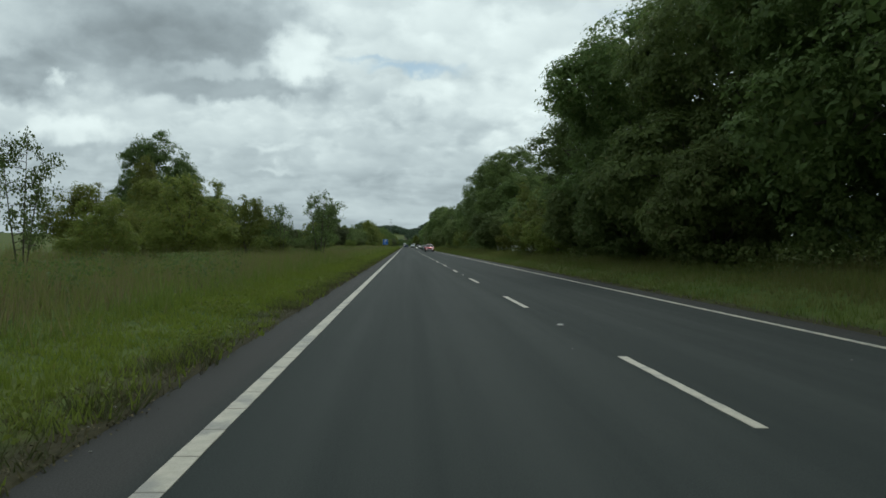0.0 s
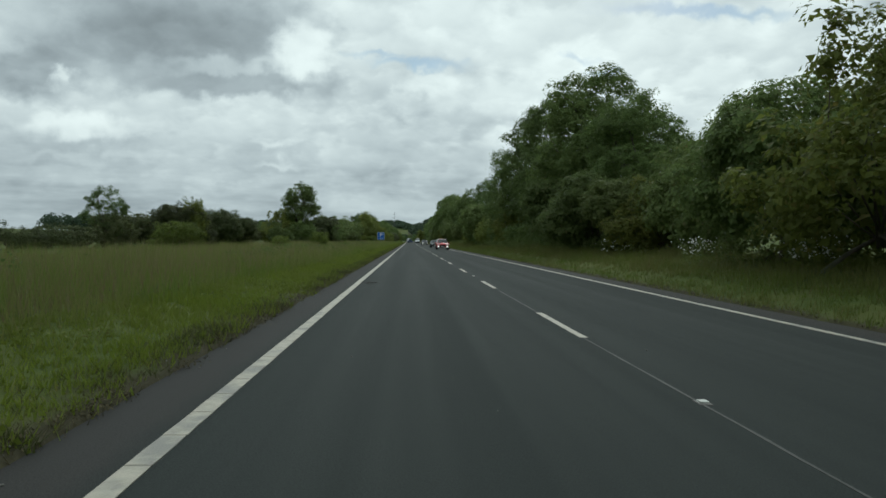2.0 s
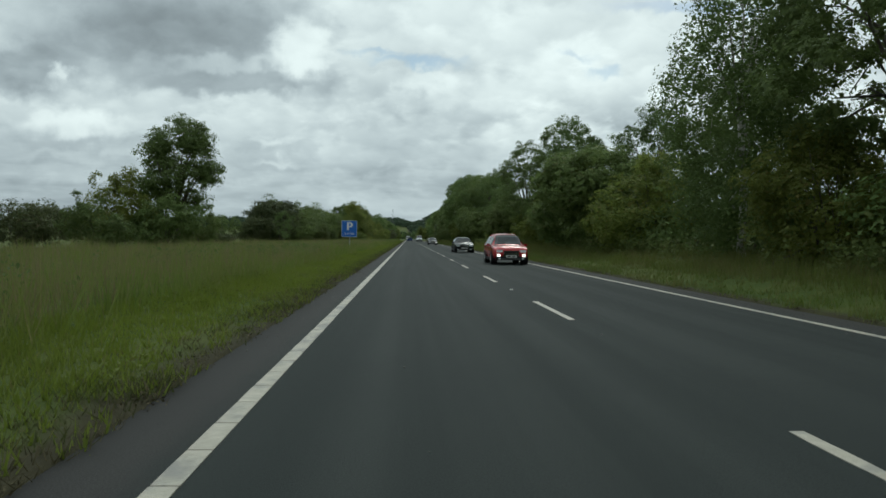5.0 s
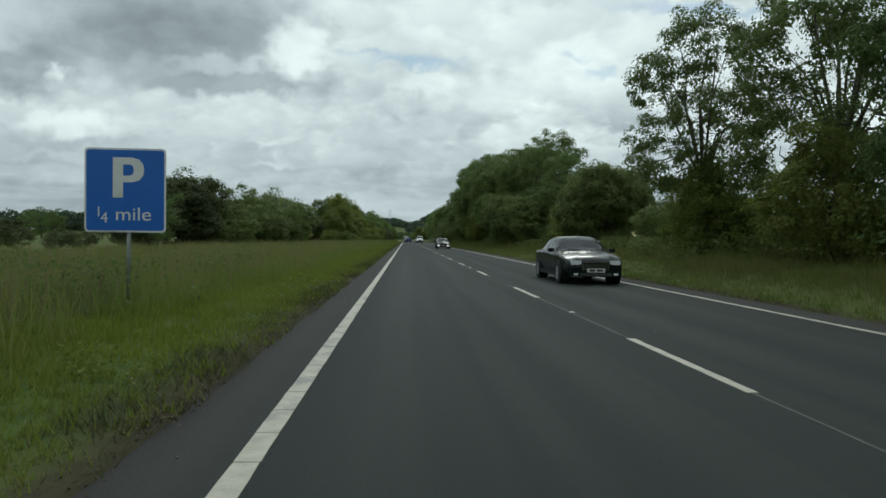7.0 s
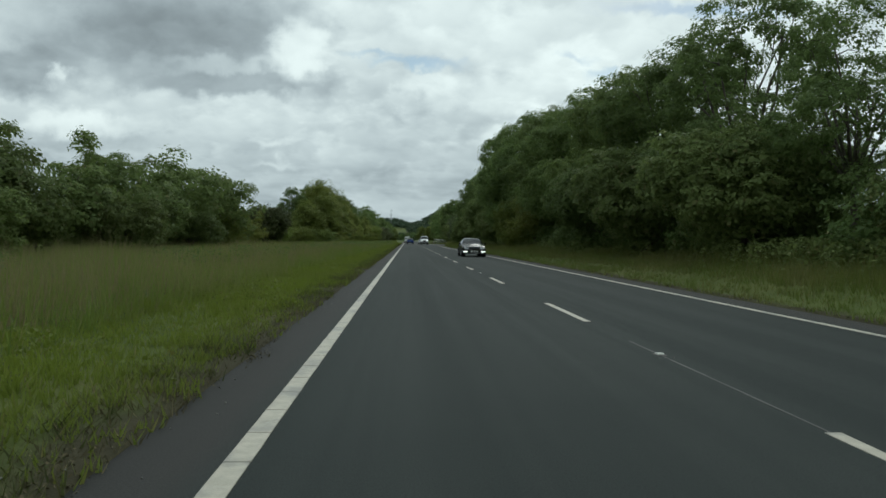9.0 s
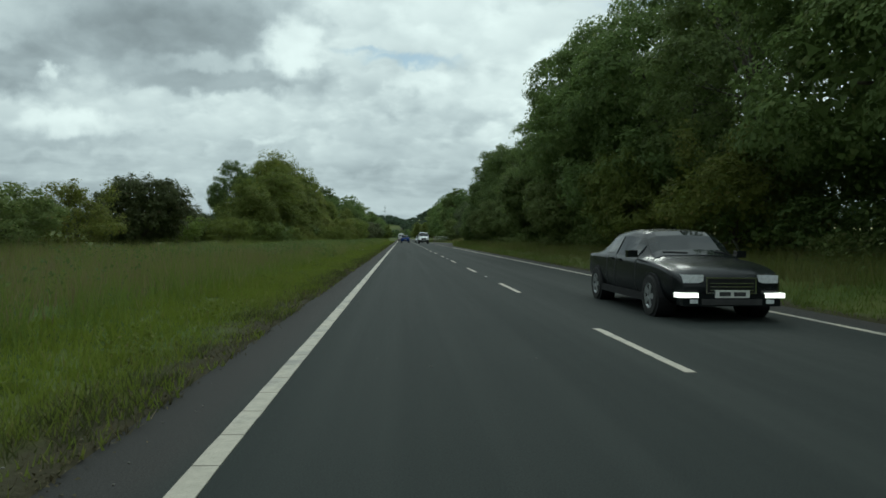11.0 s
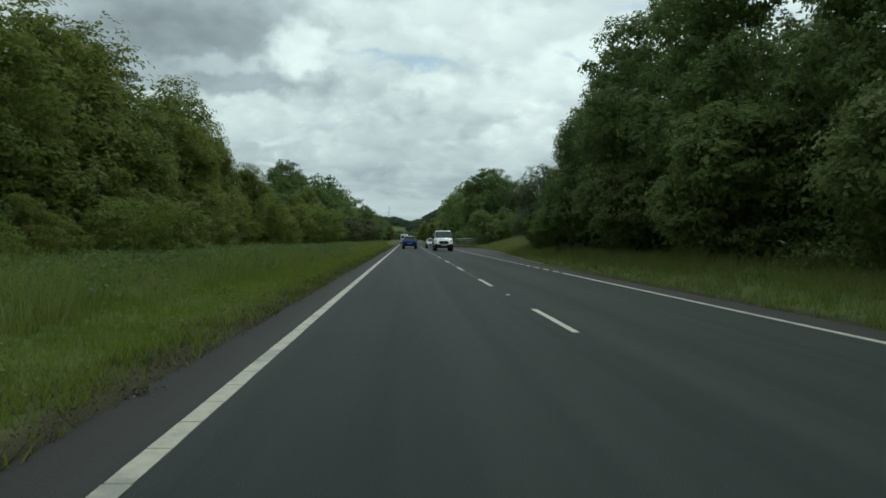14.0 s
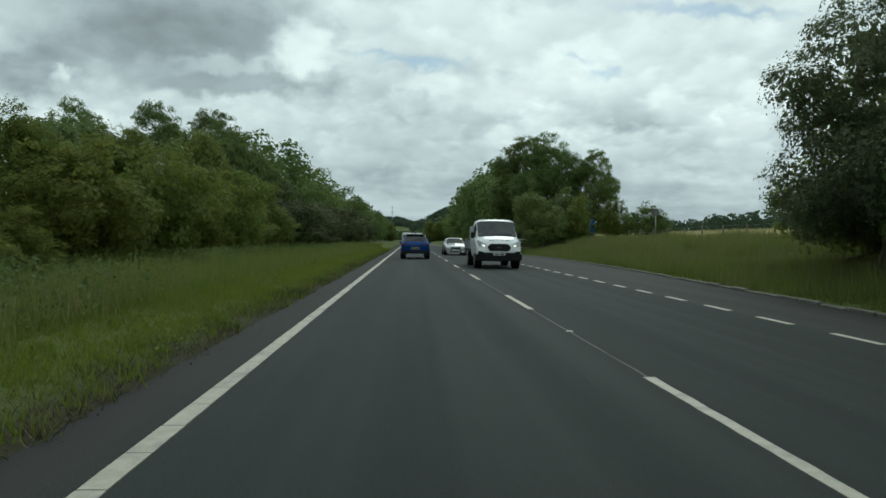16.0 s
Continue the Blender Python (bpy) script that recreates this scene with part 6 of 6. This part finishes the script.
def panel_van(x, y, heading):
    """A white box-backed van seen from behind."""
    ob = thing("white_van", "white panel van further ahead in the lane", "van")
    st = ((-2.60, 0.45, 1.20, 2.30, 0.92, 0.98, 0.84), (-2.50, 0.36, 1.20, 2.42, 0.95, 1.00, 0.86), (1.10, 0.36, 1.20, 2.44, 0.96, 1.00, 0.86), (1.35, 0.36, 1.20, 2.36, 0.96, 1.00, 0.85),
          (1.60, 0.36, 1.20, 2.05, 0.96, 1.00, 0.84), (2.05, 0.36, 1.18, 1.34, 0.96, 0.99, 0.84), (2.50, 0.40, 0.95, 1.05, 0.92, 0.95, 0.78), (2.60, 0.50, 0.82, 0.90, 0.84, 0.88, 0.68))
    sh = Shell(st)
    part("body", sh.body(), WHITE, ob, smooth=True)
    part("windscreen", sh.screen(1.45, 2.0, 5.1), GLASS, ob)
    for s in (-1, 1):
        part("rear_window", boxes((min(s * 0.12, s * 0.70), max(s * 0.12, s * 0.70), -2.615, -2.59, 1.45, 2.05)), GLASS, ob, bevel=0.008)
        part("tail_lamp", boxes((min(s * 0.84, s * 0.96), max(s * 0.84, s * 0.96), -2.60, -2.45, 0.95, 1.45)), TAIL, ob, bevel=0.02)
        part("side_window", sh.side(0.55, 1.35, s), GLASS, ob)
    part("bumper", boxes((-0.95, 0.95, -2.68, -2.45, 0.38, 0.60)), TRIM, ob, bevel=0.03)
    plate(ob, -2.62, 0.85, PLATE_Y, -1)
    mirrors(ob, 1.10, 1.55, 1.45, TRIM)
    fit_wheels(ob, 0.98, (-1.60, 1.65), 0.34)
    ob.matrix_basis = pose(x, y, 0, 0, 0, heading)


panel_van(-2.7, 452.0, 0)


# ---------------------------------------------------------------- signs, gate, posts
SIGN_BLUE = surface("sign_blue", (0.006, 0.105, 0.44), (0.008, 0.115, 0.48), 3, 0.35, fine=0.03)
SIGN_WHITE = surface("sign_white", (0.62, 0.63, 0.62), (0.70, 0.71, 0.70), 5, 0.4, c3=(0.52, 0.53, 0.50))
GALV = surface("galvanised_post", (0.26, 0.27, 0.28), (0.34, 0.35, 0.35), 9, 0.5, 0.5)
SIGN_BACK = surface("sign_back", (0.10, 0.105, 0.11), (0.14, 0.145, 0.15), 5, 0.6, 0.2)
WOOD = surface("weathered_wood", (0.15, 0.125, 0.095), (0.22, 0.19, 0.15), 6, 0.85, bump=0.4)


def rounded_plate(w, h, r, y0, y1):
    bm = bmesh.new()
    ring = []
    for cx, cz, a0 in ((w / 2 - r, h / 2 - r, 0), (-w / 2 + r, h / 2 - r, 90), (-w / 2 + r, -h / 2 + r, 180), (w / 2 - r, -h / 2 + r, 270)):
        for k in range(6):
            a = radians(a0 + 18 * k)
            ring.append((cx + r * cos(a), cz + r * sin(a)))
    f = [bm.verts.new((x, y0, z)) for x, z in ring]
    b = [bm.verts.new((x, y1, z)) for x, z in ring]
    bm.faces.new(f)
    bm.faces.new(b[::-1])
    for i in range(len(ring)):
        j = (i + 1) % len(ring)
        bm.faces.new((f[i], b[i], b[j], f[j]))
    bmesh.ops.recalc_face_normals(bm, faces=bm.faces)
    return bm


def letters(text, size, parent, x, y, z, material, name="lettering", stretch=1.0, bold=0.0):
    cu = bpy.data.curves.new(name, "FONT")
    cu.body, cu.size, cu.align_x, cu.extrude, cu.offset = text, size, "CENTER", 0.0015, bold
    tmp = bpy.data.objects.new(name, cu)
    me = bpy.data.meshes.new_from_object(tmp)
    bpy.data.objects.remove(tmp)
    me.materials.clear()
    me.materials.append(material)
    ob = adopt(name, me, parent)
    ob.matrix_basis = pose(x, y, z, 90, 0, 0) @ Matrix.Diagonal((stretch, 1, 1, 1))
    return ob


def parking_sign(x, y, low, w, h, words, turn=0):
    ob = thing("parking_sign", "blue and white parking sign with a quarter mile distance" if words else "blue parking sign at the lay-by", "road sign")
    mid = low + h / 2
    pl = part("sign_plate", rounded_plate(w, h, 0.06, -0.004, 0.004), SIGN_WHITE, ob, "white border")
    pl.location = (0, 0, mid)
    face = part("blue_field", rounded_plate(w - 0.055, h - 0.055, 0.04, -0.009, -0.003), SIGN_BLUE, pl)
    back = part("back_plate", rounded_plate(w - 0.01, h - 0.01, 0.055, 0.005, 0.009), SIGN_BACK, pl)
    if words:
        bm = bmesh.new()
        # the letter P as one outline with its counter
        out = [(-0.148, -0.30), (-0.148, 0.30), (0.10, 0.30), (0.185, 0.27), (0.235, 0.20), (0.247, 0.115), (0.235, 0.03), (0.185, -0.04), (0.10, -0.07), (-0.018, -0.07), (-0.018, -0.30)]
        hole = [(-0.018, 0.03), (-0.018, 0.195), (0.075, 0.195), (0.108, 0.165), (0.116, 0.113), (0.108, 0.06), (0.075, 0.03)]
        k, dz = 0.98, 0.185
        vo = [bm.verts.new((a * k * 1.14 - 0.010, -0.0125, b * k + dz)) for a, b in out]
        vh = [bm.verts.new((a * k * 1.14 - 0.010, -0.0125, b * k + dz)) for a, b in hole]
        eo = [bm.edges.new((vo[i], vo[(i + 1) % len(vo)])) for i in range(len(vo))]
        eh = [bm.edges.new((vh[i], vh[(i + 1) % len(vh)])) for i in range(len(vh))]
        bmesh.ops.triangle_fill(bm, edges=eo + eh, use_beauty=True)
        part("letter", bm, SIGN_WHITE, pl, "white letter P")
        letters("1", 0.21, pl, -0.372, -0.0125, -0.385, SIGN_WHITE)
        letters("4", 0.22, pl, -0.295, -0.0125, -0.475, SIGN_WHITE)
        letters("mile", 0.275, pl, 0.115, -0.0125, -0.44, SIGN_WHITE, stretch=1.12, bold=0.0)
    for s in ((0.03,) if words else (-0.3, 0.3)):
        tubes("post", [([(s, 0.055, -0.3), (s, 0.055, low + h - 0.1)], [0.03, 0.03])], GALV, ob, sides=10)
        part("clamp", boxes((s - 0.06, s + 0.06, 0.008, 0.10, low + 0.2, low + 0.25), (s - 0.06, s + 0.06, 0.008, 0.10, low + h - 0.3, low + h - 0.25)), GALV, ob)
    ob.matrix_basis = pose(x, y, float(ground_height(x, y)) * 0, 0, 0, turn)
    return ob


parking_sign(-6.94, 157.8, 1.28, 1.15, 1.23, True, 2)
parking_sign(17.5, 404.5, 1.9, 1.7, 1.9, False, 6)


def post_sign(x, y):
    ob = thing("post_sign", "dark square sign on a slim post in the bank", "road sign")
    z = float(ground_height(x, y))
    part("sign_plate", boxes((-0.22, 0.22, -0.01, 0.01, 2.0, 2.6)), SIGN_BACK, ob, bevel=0.004)
    tubes("post", [([(0, 0.04, -0.3), (0, 0.04, 2.55)], [0.04, 0.04])], GALV, ob, sides=8)
    ob.location = (x, y, z)


post_sign(17.9, 384.4)


def field_gate(x0, x1, y, z0):
    """A white tubular gate across the track at the end of the lay-by."""
    ob = thing("field_gate", "white painted tubular gate across a dusty track", "gate")
    white = surface("gate_paint", (0.60, 0.60, 0.57), (0.70, 0.70, 0.66), 6, 0.5, c3=(0.45, 0.44, 0.40))
    for s in (x0, x1):
        part("gate_post", boxes((s - 0.08, s + 0.08, y - 0.08, y + 0.08, z0 - 0.3, z0 + 1.35)), WOOD, ob, bevel=0.015)
    tubes("top_rail", [([(x0, y, z0 + 1.30), ((x0 + x1) / 2, y, z0 + 1.36), (x1, y, z0 + 1.28)], [0.05, 0.05, 0.05])], white, ob, sides=8)
    for k in range(4):
        tubes("rail", [([(x0, y, z0 + 0.28 + 0.24 * k), (x1, y, z0 + 0.28 + 0.24 * k)], [0.022, 0.022])], white if k == 3 else GALV, ob, sides=6)
    for q in (0.25, 0.5, 0.75):
        x = x0 + (x1 - x0) * q
        tubes("upright", [([(x, y, z0 + 0.26), (x, y, z0 + 1.32)], [0.02, 0.02])], GALV, ob, sides=6)
    return ob


field_gate(5.4, 9.4, 394.5, 0.05)


def fence(y0, y1, x):
    ob = thing("wire_fence", "wooden post and wire fence along the field", "fence")
    y = y0
    tops = []
    while y < y1:
        z = float(ground_height(x, y))
        part("fence_post", boxes((x - 0.04, x + 0.04, y - 0.04, y + 0.04, z - 0.2, z + 1.0)), WOOD, ob, bevel=0.01)
        tops.append((x, y, z))
        y += 3.0
    for h in (0.40, 0.70, 0.94):
        tubes("wire", [([(a, b, c + h) for a, b, c in tops], [0.006] * len(tops))], GALV, ob, sides=4)


fence(350, 392, 17.2)


# ---------------------------------------------------------------- litter
def litter_sheet(x, y):
    """A torn piece of white plastic caught in the grass."""
    rng = np.random.default_rng(61)
    n = 9
    bm = bmesh.new()
    g = [[bm.verts.new((0.30 * (i / n - 0.5), 0.30 * (j / n - 0.5), 0.03 + 0.03 * sin(i * 0.9 + j) * cos(j * 0.8) + rng.uniform(-0.012, 0.012))) for j in range(n + 1)] for i in range(n + 1)]
    for i in range(n):
        for j in range(n):
            if rng.random() < 0.86:
                bm.faces.new((g[i][j], g[i + 1][j], g[i + 1][j + 1], g[i][j + 1]))
    for v in [v for v in bm.verts if not v.link_faces]:
        bm.verts.remove(v)
    ob = part("plastic_sheet", bm, surface("white_plastic", (0.40, 0.41, 0.40), (0.52, 0.53, 0.52), 6, 0.4), None)
    ob.location = (x, y, float(ground_height(x, y)))
    tagged(ob, "torn crumpled white plastic sheet in the grass", "litter")


def pebbles():
    rng = np.random.default_rng(71)
    n = 900
    x = np.where(rng.random(n) < 0.75, rng.uniform(-4.75, -4.05, n), rng.uniform(-3.4, 4.1, n))
    y = rng.uniform(4, 350, n)
    pts = np.stack([x, y, np.where(x < -EDGE, ground_height(x, y) + 0.02, 0.004)], -1)
    v, f = sprays(pts, rng.uniform(0.005, 0.013, n), 0.6, rng)
    tagged(new("road_grit", mesh_from("road_grit", v, f, surface("grit", (0.10, 0.095, 0.085), (0.22, 0.21, 0.19), 40, 0.9))), "loose grit and small stones by the road edge", "grit", kind="stuff")


litter_sheet(-5.97, 284.25)
pebbles()
